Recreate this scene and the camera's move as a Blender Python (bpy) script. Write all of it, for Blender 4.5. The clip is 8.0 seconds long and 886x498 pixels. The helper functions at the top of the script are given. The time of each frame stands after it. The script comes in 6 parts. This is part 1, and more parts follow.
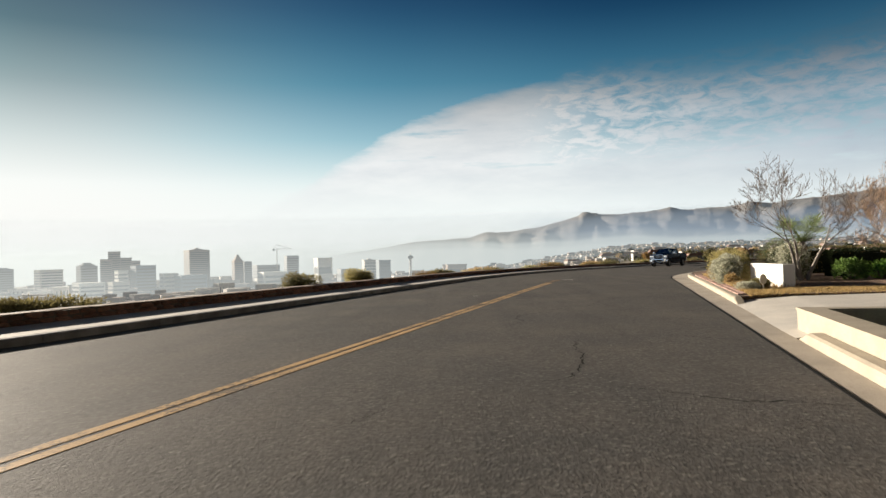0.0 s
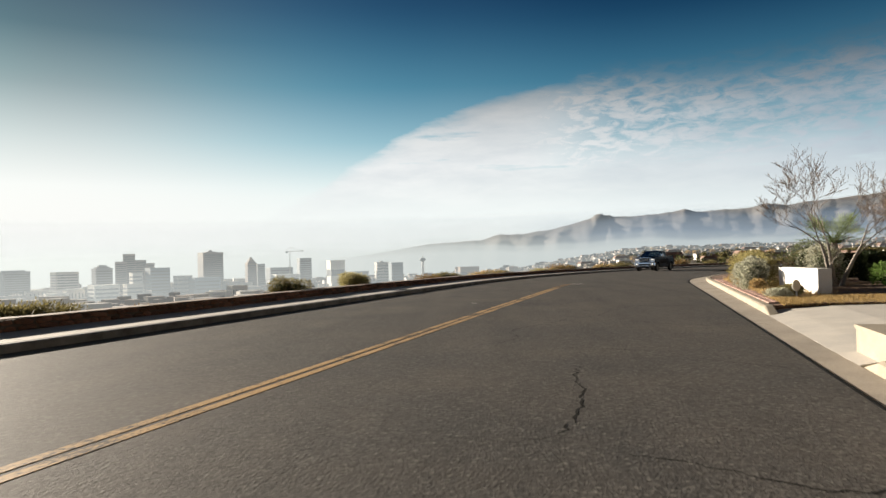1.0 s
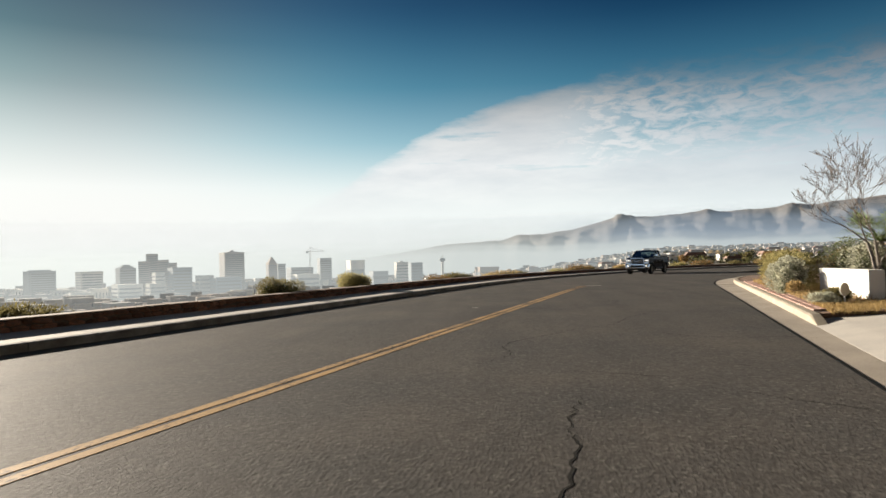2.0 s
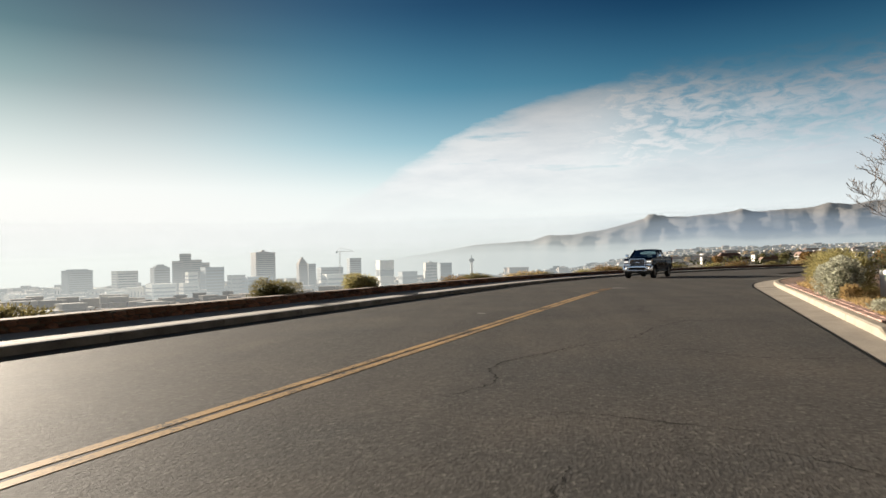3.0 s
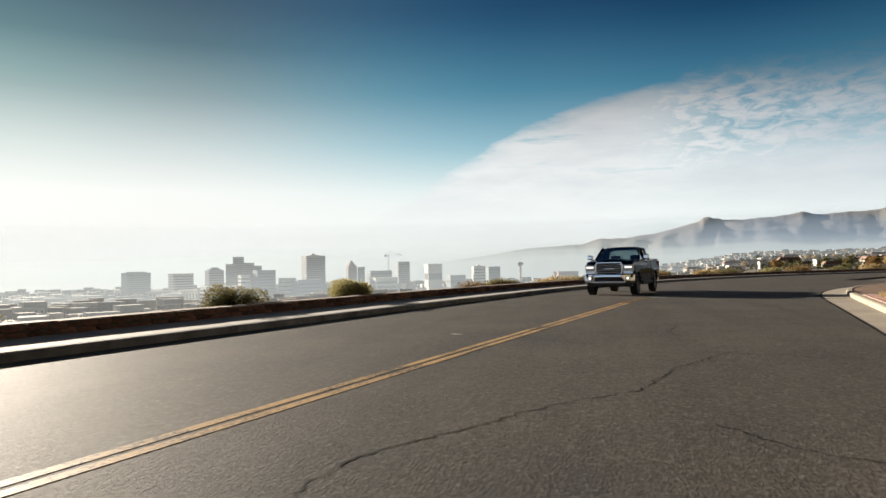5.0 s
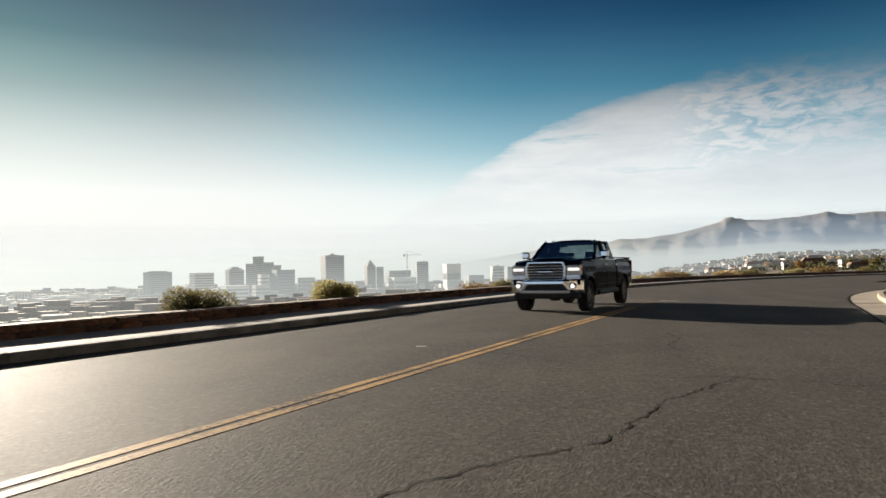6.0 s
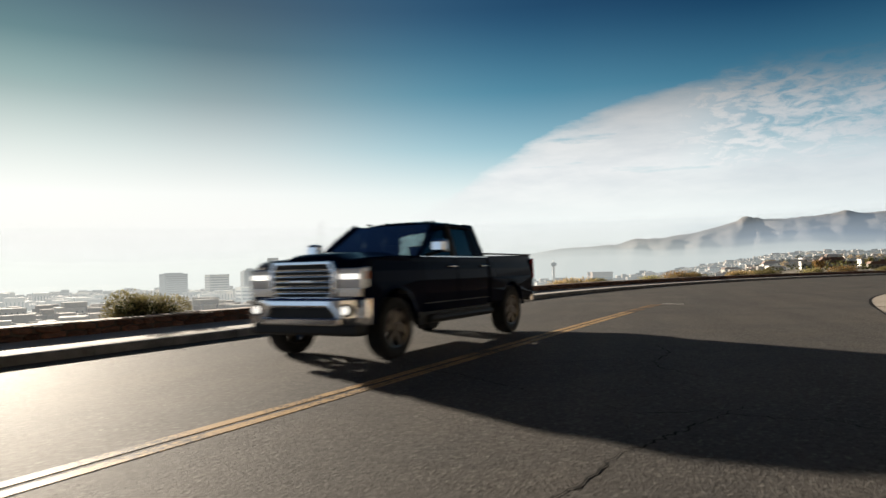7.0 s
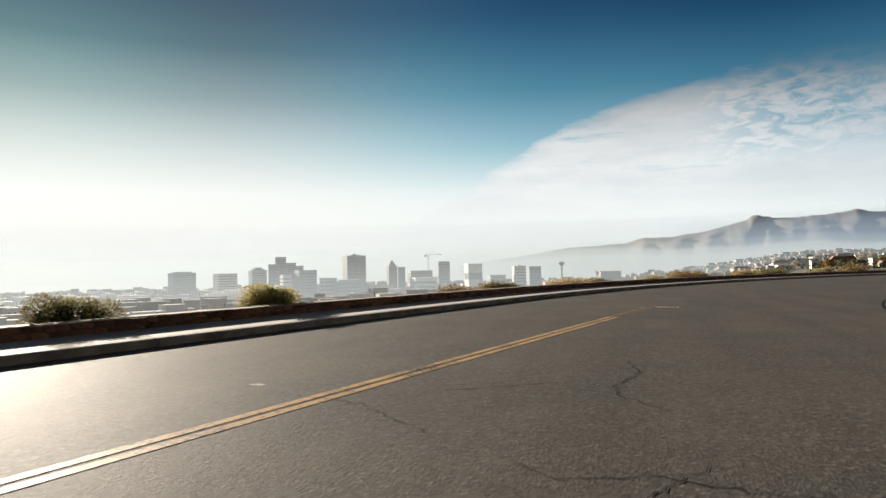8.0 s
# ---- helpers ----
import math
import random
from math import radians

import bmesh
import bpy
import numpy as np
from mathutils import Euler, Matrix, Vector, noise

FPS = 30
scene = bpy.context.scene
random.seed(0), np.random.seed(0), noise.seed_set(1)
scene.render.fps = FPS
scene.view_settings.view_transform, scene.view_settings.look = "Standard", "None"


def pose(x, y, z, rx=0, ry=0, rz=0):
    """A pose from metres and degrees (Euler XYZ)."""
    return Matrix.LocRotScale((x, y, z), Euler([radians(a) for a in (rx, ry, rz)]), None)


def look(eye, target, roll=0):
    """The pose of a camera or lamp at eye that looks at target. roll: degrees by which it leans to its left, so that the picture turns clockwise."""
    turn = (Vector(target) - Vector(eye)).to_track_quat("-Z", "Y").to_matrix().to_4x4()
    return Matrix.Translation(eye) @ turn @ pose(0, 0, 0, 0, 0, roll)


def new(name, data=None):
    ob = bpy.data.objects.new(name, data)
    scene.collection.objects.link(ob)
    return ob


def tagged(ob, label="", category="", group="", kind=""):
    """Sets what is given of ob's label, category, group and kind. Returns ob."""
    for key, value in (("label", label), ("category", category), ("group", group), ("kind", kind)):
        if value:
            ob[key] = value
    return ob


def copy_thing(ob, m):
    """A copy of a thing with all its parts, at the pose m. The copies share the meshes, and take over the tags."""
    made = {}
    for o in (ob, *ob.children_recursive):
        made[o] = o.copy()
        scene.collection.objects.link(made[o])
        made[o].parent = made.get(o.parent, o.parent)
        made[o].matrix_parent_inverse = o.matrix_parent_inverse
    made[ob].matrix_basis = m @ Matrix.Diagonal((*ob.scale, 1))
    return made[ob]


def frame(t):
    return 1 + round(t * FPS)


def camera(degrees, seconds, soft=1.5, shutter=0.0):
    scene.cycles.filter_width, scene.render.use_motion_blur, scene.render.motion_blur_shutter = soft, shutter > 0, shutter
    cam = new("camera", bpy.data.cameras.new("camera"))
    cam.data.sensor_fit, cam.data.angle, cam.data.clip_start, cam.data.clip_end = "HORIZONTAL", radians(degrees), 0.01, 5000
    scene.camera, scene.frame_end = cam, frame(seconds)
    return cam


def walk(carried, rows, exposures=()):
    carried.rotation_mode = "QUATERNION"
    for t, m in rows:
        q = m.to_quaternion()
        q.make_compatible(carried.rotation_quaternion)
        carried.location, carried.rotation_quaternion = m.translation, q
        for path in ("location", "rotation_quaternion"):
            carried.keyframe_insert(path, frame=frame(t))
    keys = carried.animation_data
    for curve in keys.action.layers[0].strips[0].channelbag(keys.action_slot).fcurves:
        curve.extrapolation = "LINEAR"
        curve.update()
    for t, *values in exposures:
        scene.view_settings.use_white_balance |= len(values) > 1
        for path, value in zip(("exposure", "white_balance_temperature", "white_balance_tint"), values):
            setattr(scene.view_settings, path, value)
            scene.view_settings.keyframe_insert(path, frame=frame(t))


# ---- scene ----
cam = camera(65.5, 8.0, soft=1.5, shutter=0.5)
PATH = [
    (0, (-1.941, 1.729, 1.279), (-2.035, 3.726, 1.309), -1.6),
    (0.5, (-1.723, 2.759, 1.282), (-1.832, 4.756, 1.317), -1.6),
    (1, (-1.494, 3.827, 1.295), (-1.625, 5.822, 1.333), -1.6),
    (1.5, (-1.265, 4.88, 1.286), (-1.419, 6.874, 1.325), -1.6),
    (3, (-0.557, 8.101, 1.249), (-0.831, 10.081, 1.292), -1.4),
    (3.5, (-0.301, 9.188, 1.241), (-0.613, 11.163, 1.287), -1.4),
    (4, (-0.015, 10.311, 1.24), (-0.371, 12.278, 1.29), -1.3),
    (4.5, (0.227, 11.329, 1.233), (-0.16, 13.291, 1.287), -1.3),
    (6, (0.97, 14.287, 1.241), (0.501, 16.231, 1.299), -1.1),
    (6.5, (1.22, 15.236, 1.239), (0.728, 17.174, 1.296), -1.2),
    (7, (1.502, 16.187, 1.236), (0.993, 18.12, 1.297), -1.3),
    (7.5, (1.782, 17.142, 1.237), (1.259, 19.071, 1.297), -1.2),
    (8, (2.042, 18.1, 1.24), (1.51, 20.027, 1.299), -1.3),
]
walk(cam, [(t, look(eye, target, roll)) for t, eye, target, roll in PATH])

# ---- world, sun, exposure ----
SUN_AZ, SUN_EL = 50.5, 11.8        # degrees to the left of +y, and above the horizon
sun_way = Vector((-math.sin(radians(SUN_AZ)) * math.cos(radians(SUN_EL)),
                  math.cos(radians(SUN_AZ)) * math.cos(radians(SUN_EL)), math.sin(radians(SUN_EL))))
sun_data = bpy.data.lights.new("sun", "SUN")
sun_data.energy, sun_data.angle, sun_data.color = 5.0, radians(0.55), (1.0, 0.875, 0.715)
new("sun", sun_data).matrix_world = look((0, 0, 60), Vector((0, 0, 60)) - sun_way)
scene.view_settings.exposure = 1.46


def link(nt, a, b):
    nt.links.new(a, b)


def node(nt, kind, **values):
    n = nt.nodes.new(kind)
    for key, value in values.items():
        if key == "op":
            n.operation = value
        elif key == "blend":
            n.blend_type = value
        else:
            n.inputs[key.replace("_", " ")].default_value = value
    return n


def math_node(nt, op, a, b=None):
    n = nt.nodes.new("ShaderNodeMath")
    n.operation = op
    for i, v in enumerate((a, b)):
        if v is None:
            continue
        if isinstance(v, (int, float)):
            n.inputs[i].default_value = v
        else:
            link(nt, v, n.inputs[i])
    return n.outputs[0]


def ramp(nt, source, stops, smooth=False):
    n = nt.nodes.new("ShaderNodeValToRGB")
    n.color_ramp.interpolation = "EASE" if smooth else "LINEAR"
    e = n.color_ramp.elements
    while len(e) < len(stops):
        e.new(0.5)
    for el, (at, col) in zip(e, stops):
        el.position = at
        el.color = (*col, 1) if isinstance(col, tuple) else (col, col, col, 1)
    link(nt, source, n.inputs[0])
    return n.outputs[0]


def mix(nt, fac, a, b, blend="MIX"):
    n = nt.nodes.new("ShaderNodeMix")
    n.data_type, n.blend_type = "RGBA", blend
    for i, v in ((0, fac), (6, a), (7, b)):
        if isinstance(v, (int, float)):
            n.inputs[i].default_value = v
        elif isinstance(v, tuple):
            n.inputs[i].default_value = (*v, 1)
        else:
            link(nt, v, n.inputs[i])
    return n.outputs[2]


def make_world():
    world = bpy.data.worlds.new("world")
    world.use_nodes = True
    scene.world = world
    nt = world.node_tree
    nt.nodes.clear()
    out, bg = nt.nodes.new("ShaderNodeOutputWorld"), nt.nodes.new("ShaderNodeBackground")
    link(nt, bg.outputs[0], out.inputs[0])
    sky = nt.nodes.new("ShaderNodeTexSky")
    sky.sky_type, sky.sun_disc = "NISHITA", False
    sky.sun_elevation, sky.sun_rotation = radians(SUN_EL), radians(-SUN_AZ)
    sky.air_density, sky.dust_density, sky.ozone_density = 1.0, 1.5, 3.0
    geo = nt.nodes.new("ShaderNodeTexCoord")
    sep = nt.nodes.new("ShaderNodeSeparateXYZ")
    link(nt, geo.outputs["Generated"], sep.inputs[0])
    X, Y, Z = sep.outputs
    el = math_node(nt, "MULTIPLY", math_node(nt, "ARCSINE", Z), 57.2958)
    az = math_node(nt, "MULTIPLY", math_node(nt, "ARCTAN2", X, Y), 57.2958)
    # blue deepens with height: the clear winter sky above the valley haze
    deep = ramp(nt, math_node(nt, "DIVIDE", el, 40.0), [(0.0, (1, 1, 1)), (0.2, (0.62, 0.9, 1.0)), (0.36, (0.205, 0.565, 0.65)), (0.52, (0.060, 0.205, 0.315)), (1.0, (0.022, 0.065, 0.15))])
    blue = mix(nt, 1.0, sky.outputs[0], deep, "MULTIPLY")
    # haze: a white veil near the horizon, higher and greyer towards the sun
    toward = ramp(nt, math_node(nt, "DIVIDE", math_node(nt, "ADD", az, 60.0), 90.0), [(0.0, 0.0), (0.28, 0.12), (0.62, 0.85), (0.8, 1.0)], True)
    up_part = math_node(nt, "DIVIDE", el, 40.0)
    sun_veil = ramp(nt, up_part, [(0.0, 1.0), (0.25, 0.97), (0.35, 0.93), (0.5, 0.8), (0.75, 0.4), (1.0, 0.1)])
    off_veil = ramp(nt, up_part, [(0.0, 1.0), (0.1, 0.97), (0.17, 0.8), (0.25, 0.4), (0.36, 0.14), (0.48, 0.0)])
    sun_col = ramp(nt, up_part, [(0.0, (0.84, 0.84, 0.825)), (0.16, (0.83, 0.835, 0.82)), (0.24, (0.60, 0.61, 0.605)), (0.34, (0.29, 0.30, 0.30)), (0.44, (0.10, 0.112, 0.118)), (0.6, (0.052, 0.068, 0.078)), (1.0, (0.03, 0.05, 0.085))])
    off_col = ramp(nt, up_part, [(0.0, (0.84, 0.87, 0.85)), (0.14, (0.76, 0.84, 0.84)), (0.25, (0.36, 0.62, 0.68)), (0.36, (0.14, 0.36, 0.46)), (0.5, (0.06, 0.18, 0.3))])
    veil = mix(nt, toward, sun_veil, off_veil)
    veil_col = mix(nt, 1.0, mix(nt, toward, sun_col, off_col), (11.6, 11.5, 11.4), "MULTIPLY")
    col = mix(nt, veil, blue, veil_col)
    # cirrus sheet: its lower edge climbs to the right, its upper part breaks into ripples
    comb = nt.nodes.new("ShaderNodeCombineXYZ")
    link(nt, az, comb.inputs[0])
    link(nt, el, comb.inputs[1])
    turn = nt.nodes.new("ShaderNodeMapping")
    turn.inputs["Rotation"].default_value = (0, 0, radians(-14))
    turn.inputs["Scale"].default_value = (0.055, 0.22, 1)
    link(nt, comb.outputs[0], turn.inputs[0])
    big = node(nt, "ShaderNodeTexNoise", Scale=1.3, Detail=7.0, Roughness=0.62)
    link(nt, turn.outputs[0], big.inputs["Vector"])
    fine_map = nt.nodes.new("ShaderNodeMapping")
    fine_map.inputs["Rotation"].default_value = (0, 0, radians(-20))
    fine_map.inputs["Scale"].default_value = (0.40, 1.15, 1)
    link(nt, comb.outputs[0], fine_map.inputs[0])
    fine = node(nt, "ShaderNodeTexNoise", Scale=1.3, Detail=6.0, Roughness=0.65, Distortion=0.5)
    link(nt, fine_map.outputs[0], fine.inputs["Vector"])
    # upper outline of the sheet, in degrees, over the azimuth
    edge = ramp(nt, math_node(nt, "DIVIDE", math_node(nt, "ADD", az, 20.0), 60.0), [(0.0, 0.15), (0.1, 0.28), (0.13, 0.34), (0.24, 0.50), (0.325, 0.60), (0.53, 0.66), (0.83, 0.70), (1.0, 0.68)])
    edge = math_node(nt, "MULTIPLY", edge, 22.0)
    under = math_node(nt, "SUBTRACT", edge, el)
    under = math_node(nt, "ADD", under, math_node(nt, "MULTIPLY", math_node(nt, "SUBTRACT", big.outputs[0], 0.5), 4.0))
    wispy = ramp(nt, math_node(nt, "ADD", math_node(nt, "MULTIPLY", under, 0.22), 0.3), [(0.05, 0.0), (0.3, 0.22), (0.75, 0.95)], True)
    crisp = ramp(nt, math_node(nt, "ADD", math_node(nt, "MULTIPLY", under, 0.4), 0.4), [(0.30, 0.0), (0.42, 0.45), (0.62, 0.85), (1.0, 1.0)])
    cover = mix(nt, ramp(nt, math_node(nt, "DIVIDE", math_node(nt, "ADD", az, 20.0), 60.0), [(0.40, 0.0), (0.62, 1.0)], True), crisp, wispy)
    holes = ramp(nt, fine.outputs[0], [(0.32, 0.16), (0.62, 1.0)], True)
    whole = ramp(nt, math_node(nt, "DIVIDE", math_node(nt, "ADD", az, 20.0), 60.0), [(0.36, 1.0), (0.6, 0.0)], True)
    holes = math_node(nt, "MAXIMUM", holes, whole)
    up = ramp(nt, math_node(nt, "DIVIDE", el, 20.0), [(0.30, 1.0), (0.58, 0.0)], True)
    cover = math_node(nt, "MULTIPLY", cover, math_node(nt, "MAXIMUM", holes, up))
    lit = mix(nt, ramp(nt, big.outputs[0], [(0.35, 0.0), (0.6, 1.0)]), (7.6, 7.8, 8.0), (9.5, 9.4, 9.3))
    dim = ramp(nt, math_node(nt, "DIVIDE", el, 20.0), [(0.40, 1.0), (0.54, 0.80), (0.66, 0.48), (0.76, 0.22), (0.92, 0.06)])
    lit = mix(nt, 1.0, lit, dim, "MULTIPLY")
    # the sheet is less lit away from the sun
    lit = mix(nt, 1.0, lit, ramp(nt, math_node(nt, "DIVIDE", math_node(nt, "ADD", az, 20.0), 60.0), [(0.45, (1, 1, 1)), (0.8, (0.54, 0.60, 0.68))]), "MULTIPLY")
    # thin blue slits low in the sheet
    slit_map = nt.nodes.new("ShaderNodeMapping")
    slit_map.inputs["Rotation"].default_value = (0, 0, radians(-5))
    slit_map.inputs["Scale"].default_value = (0.10, 0.75, 1)
    link(nt, comb.outputs[0], slit_map.inputs[0])
    slit = node(nt, "ShaderNodeTexNoise", Scale=1.0, Detail=5.0, Roughness=0.6)
    link(nt, slit_map.outputs[0], slit.inputs["Vector"])
    slit_at = ramp(nt, math_node(nt, "DIVIDE", el, 20.0), [(0.28, 0.0), (0.36, 1.0), (0.50, 1.0), (0.62, 0.0)])
    gap = math_node(nt, "MULTIPLY", ramp(nt, slit.outputs[0], [(0.58, 0.0), (0.70, 0.75)]), slit_at)
    cover = math_node(nt, "MULTIPLY", cover, ramp(nt, math_node(nt, "DIVIDE", el, 20.0), [(0.14, 0.15), (0.40, 1.0)], True))
    cover = math_node(nt, "MULTIPLY", cover, math_node(nt, "SUBTRACT", 1.0, gap))
    col = mix(nt, math_node(nt, "MULTIPLY", cover, 0.86), col, lit)
    # below the horizon the plain's haze goes on
    low = ramp(nt, math_node(nt, "ADD", math_node(nt, "DIVIDE", el, 10.0), 0.5), [(0.4, 1.0), (0.5, 0.0)])
    col = mix(nt, low, col, (3.0, 3.0, 3.0))
    # the sky behind, away from the sun, is darker
    off_axis = math_node(nt, "DIVIDE", math_node(nt, "ABSOLUTE", math_node(nt, "ADD", az, 10.0)), 180.0)
    behind = ramp(nt, off_axis, [(0.28, (0.73, 0.73, 0.73)), (0.5, (0.20, 0.26, 0.36)), (1.0, (0.14, 0.20, 0.30))], True)
    low_sky = ramp(nt, up_part, [(0.0, 0.7), (0.3, 0.66), (0.6, 0.2)])
    low_sky = mix(nt, 1.0, low_sky, ramp(nt, off_axis, [(0.30, (1, 1, 1)), (0.55, (0.42, 0.56, 0.74))], True), "MULTIPLY")
    col = mix(nt, 1.0, col, mix(nt, 1.0, behind, low_sky, "LIGHTEN"), "MULTIPLY")
    link(nt, col, bg.inputs[0])
    bg.inputs[1].default_value = 0.05


make_world()


# ---- materials ----
def material(name, base, rough=0.7, metal=0.0, scale=4.0, spread=0.25, fine=60.0, bump=0.2, dist=0.01, tint=None, coat=0.0, island=0.0, objects=0.0, spec=0.5, detail=5.0):
    """A surface whose colour varies at two scales, with fine relief. tint: a second colour for large patches."""
    m = bpy.data.materials.new(name)
    m.use_nodes = True
    nt = m.node_tree
    b = nt.nodes["Principled BSDF"]
    tc = nt.nodes.new("ShaderNodeTexCoord")
    n1 = node(nt, "ShaderNodeTexNoise", Scale=scale, Detail=detail, Roughness=0.6)
    n2 = node(nt, "ShaderNodeTexNoise", Scale=fine, Detail=3.0, Roughness=0.7)
    link(nt, tc.outputs["Object"], n1.inputs["Vector"])
    link(nt, tc.outputs["Object"], n2.inputs["Vector"])
    second = tint or tuple(c * (1 - spread) for c in base)
    col = mix(nt, ramp(nt, n1.outputs[0], [(0.35, 0.0), (0.65, 1.0)]), base, second)
    grain = ramp(nt, n2.outputs[0], [(0.3, 1 - spread), (0.7, 1 + spread)])
    col = mix(nt, 1.0, col, grain, "MULTIPLY")
    if island or objects:
        rnd = (nt.nodes.new("ShaderNodeNewGeometry").outputs["Random Per Island"] if island else nt.nodes.new("ShaderNodeObjectInfo").outputs["Random"])
        k = island or objects
        col = mix(nt, 1.0, col, ramp(nt, rnd, [(0.0, 1 - k), (1.0, 1 + k)]), "MULTIPLY")
    link(nt, col, b.inputs["Base Color"])
    b.inputs["Roughness"].default_value, b.inputs["Metallic"].default_value = rough, metal
    b.inputs["Specular IOR Level"].default_value = spec
    b.inputs["Coat Weight"].default_value, b.inputs["Coat Roughness"].default_value = coat, 0.04
    if bump:
        bp = node(nt, "ShaderNodeBump", Strength=bump, Distance=dist)
        link(nt, n2.outputs[0], bp.inputs["Height"])
        link(nt, bp.outputs[0], b.inputs["Normal"])
    return m


def asphalt_material():
    """Worn grey asphalt: pale aggregate, wheel-track wear, brownish patches, fine relief."""
    m = bpy.data.materials.new("asphalt")
    m.use_nodes = True
    nt = m.node_tree
    b = nt.nodes["Principled BSDF"]
    tc = nt.nodes.new("ShaderNodeTexCoord")
    at = tc.outputs["Object"]
    grit = node(nt, "ShaderNodeTexVoronoi", Scale=38.0)
    link(nt, at, grit.inputs["Vector"])
    fine = node(nt, "ShaderNodeTexNoise", Scale=24.0, Detail=7.0, Roughness=0.8)
    patch = node(nt, "ShaderNodeTexNoise", Scale=0.35, Detail=5.0, Roughness=0.6)
    stretch = nt.nodes.new("ShaderNodeMapping")
    stretch.inputs["Rotation"].default_value = (0, 0, radians(13.77))
    stretch.inputs["Scale"].default_value = (1.4, 0.12, 1)
    wheel = node(nt, "ShaderNodeTexNoise", Scale=0.9, Detail=3.0, Roughness=0.5)
    for n in (fine, patch):
        link(nt, at, n.inputs["Vector"])
    link(nt, at, stretch.inputs[0])
    link(nt, stretch.outputs[0], wheel.inputs["Vector"])
    col = mix(nt, ramp(nt, patch.outputs[0], [(0.35, 0.0), (0.68, 1.0)]), (0.085, 0.082, 0.079), (0.128, 0.114, 0.101))
    col = mix(nt, ramp(nt, wheel.outputs[0], [(0.4, 0.0), (0.7, 0.6)]), col, (0.070, 0.067, 0.064))
    col = mix(nt, 1.0, col, ramp(nt, fine.outputs[0], [(0.3, 0.38), (0.7, 1.6)]), "MULTIPLY")
    col = mix(nt, ramp(nt, grit.outputs["Color"], [(0.72, 0.0), (0.95, 0.75)]), col, (0.21, 0.2, 0.18))
    link(nt, col, b.inputs["Base Color"])
    b.inputs["Roughness"].default_value = 0.78
    b.inputs["Specular IOR Level"].default_value = 0.066
    b.inputs["Diffuse Roughness"].default_value = 0.25
    add = math_node(nt, "ADD", fine.outputs[0], math_node(nt, "MULTIPLY", grit.outputs["Distance"], 0.8))
    bp = node(nt, "ShaderNodeBump", Strength=0.45, Distance=0.010)
    link(nt, add, bp.inputs["Height"])
    link(nt, bp.outputs[0], b.inputs["Normal"])
    return m


def worn_paint_material(name, base, wear):
    """Road paint, worn through to the asphalt in flecks."""
    m = bpy.data.materials.new(name)
    m.use_nodes = True
    nt = m.node_tree
    b = nt.nodes["Principled BSDF"]
    at = nt.nodes.new("ShaderNodeTexCoord").outputs["Object"]
    n1 = node(nt, "ShaderNodeTexNoise", Scale=28.0, Detail=6.0, Roughness=0.75)
    n2 = node(nt, "ShaderNodeTexNoise", Scale=1.2, Detail=3.0)
    link(nt, at, n1.inputs["Vector"])
    link(nt, at, n2.inputs["Vector"])
    total = math_node(nt, "ADD", n1.outputs[0], math_node(nt, "MULTIPLY", math_node(nt, "SUBTRACT", n2.outputs[0], 0.5), 0.5))
    col = mix(nt, ramp(nt, total, [(wear - 0.06, 0.0), (wear + 0.06, 1.0)]), base, (0.07, 0.065, 0.06))
    link(nt, col, b.inputs["Base Color"])
    b.inputs["Roughness"].default_value = 0.65
    b.inputs["Specular IOR Level"].default_value = 0.06
    bp = node(nt, "ShaderNodeBump", Strength=0.4, Distance=0.006)
    link(nt, n1.outputs[0], bp.inputs["Height"])
    link(nt, bp.outputs[0], b.inputs["Normal"])
    return m


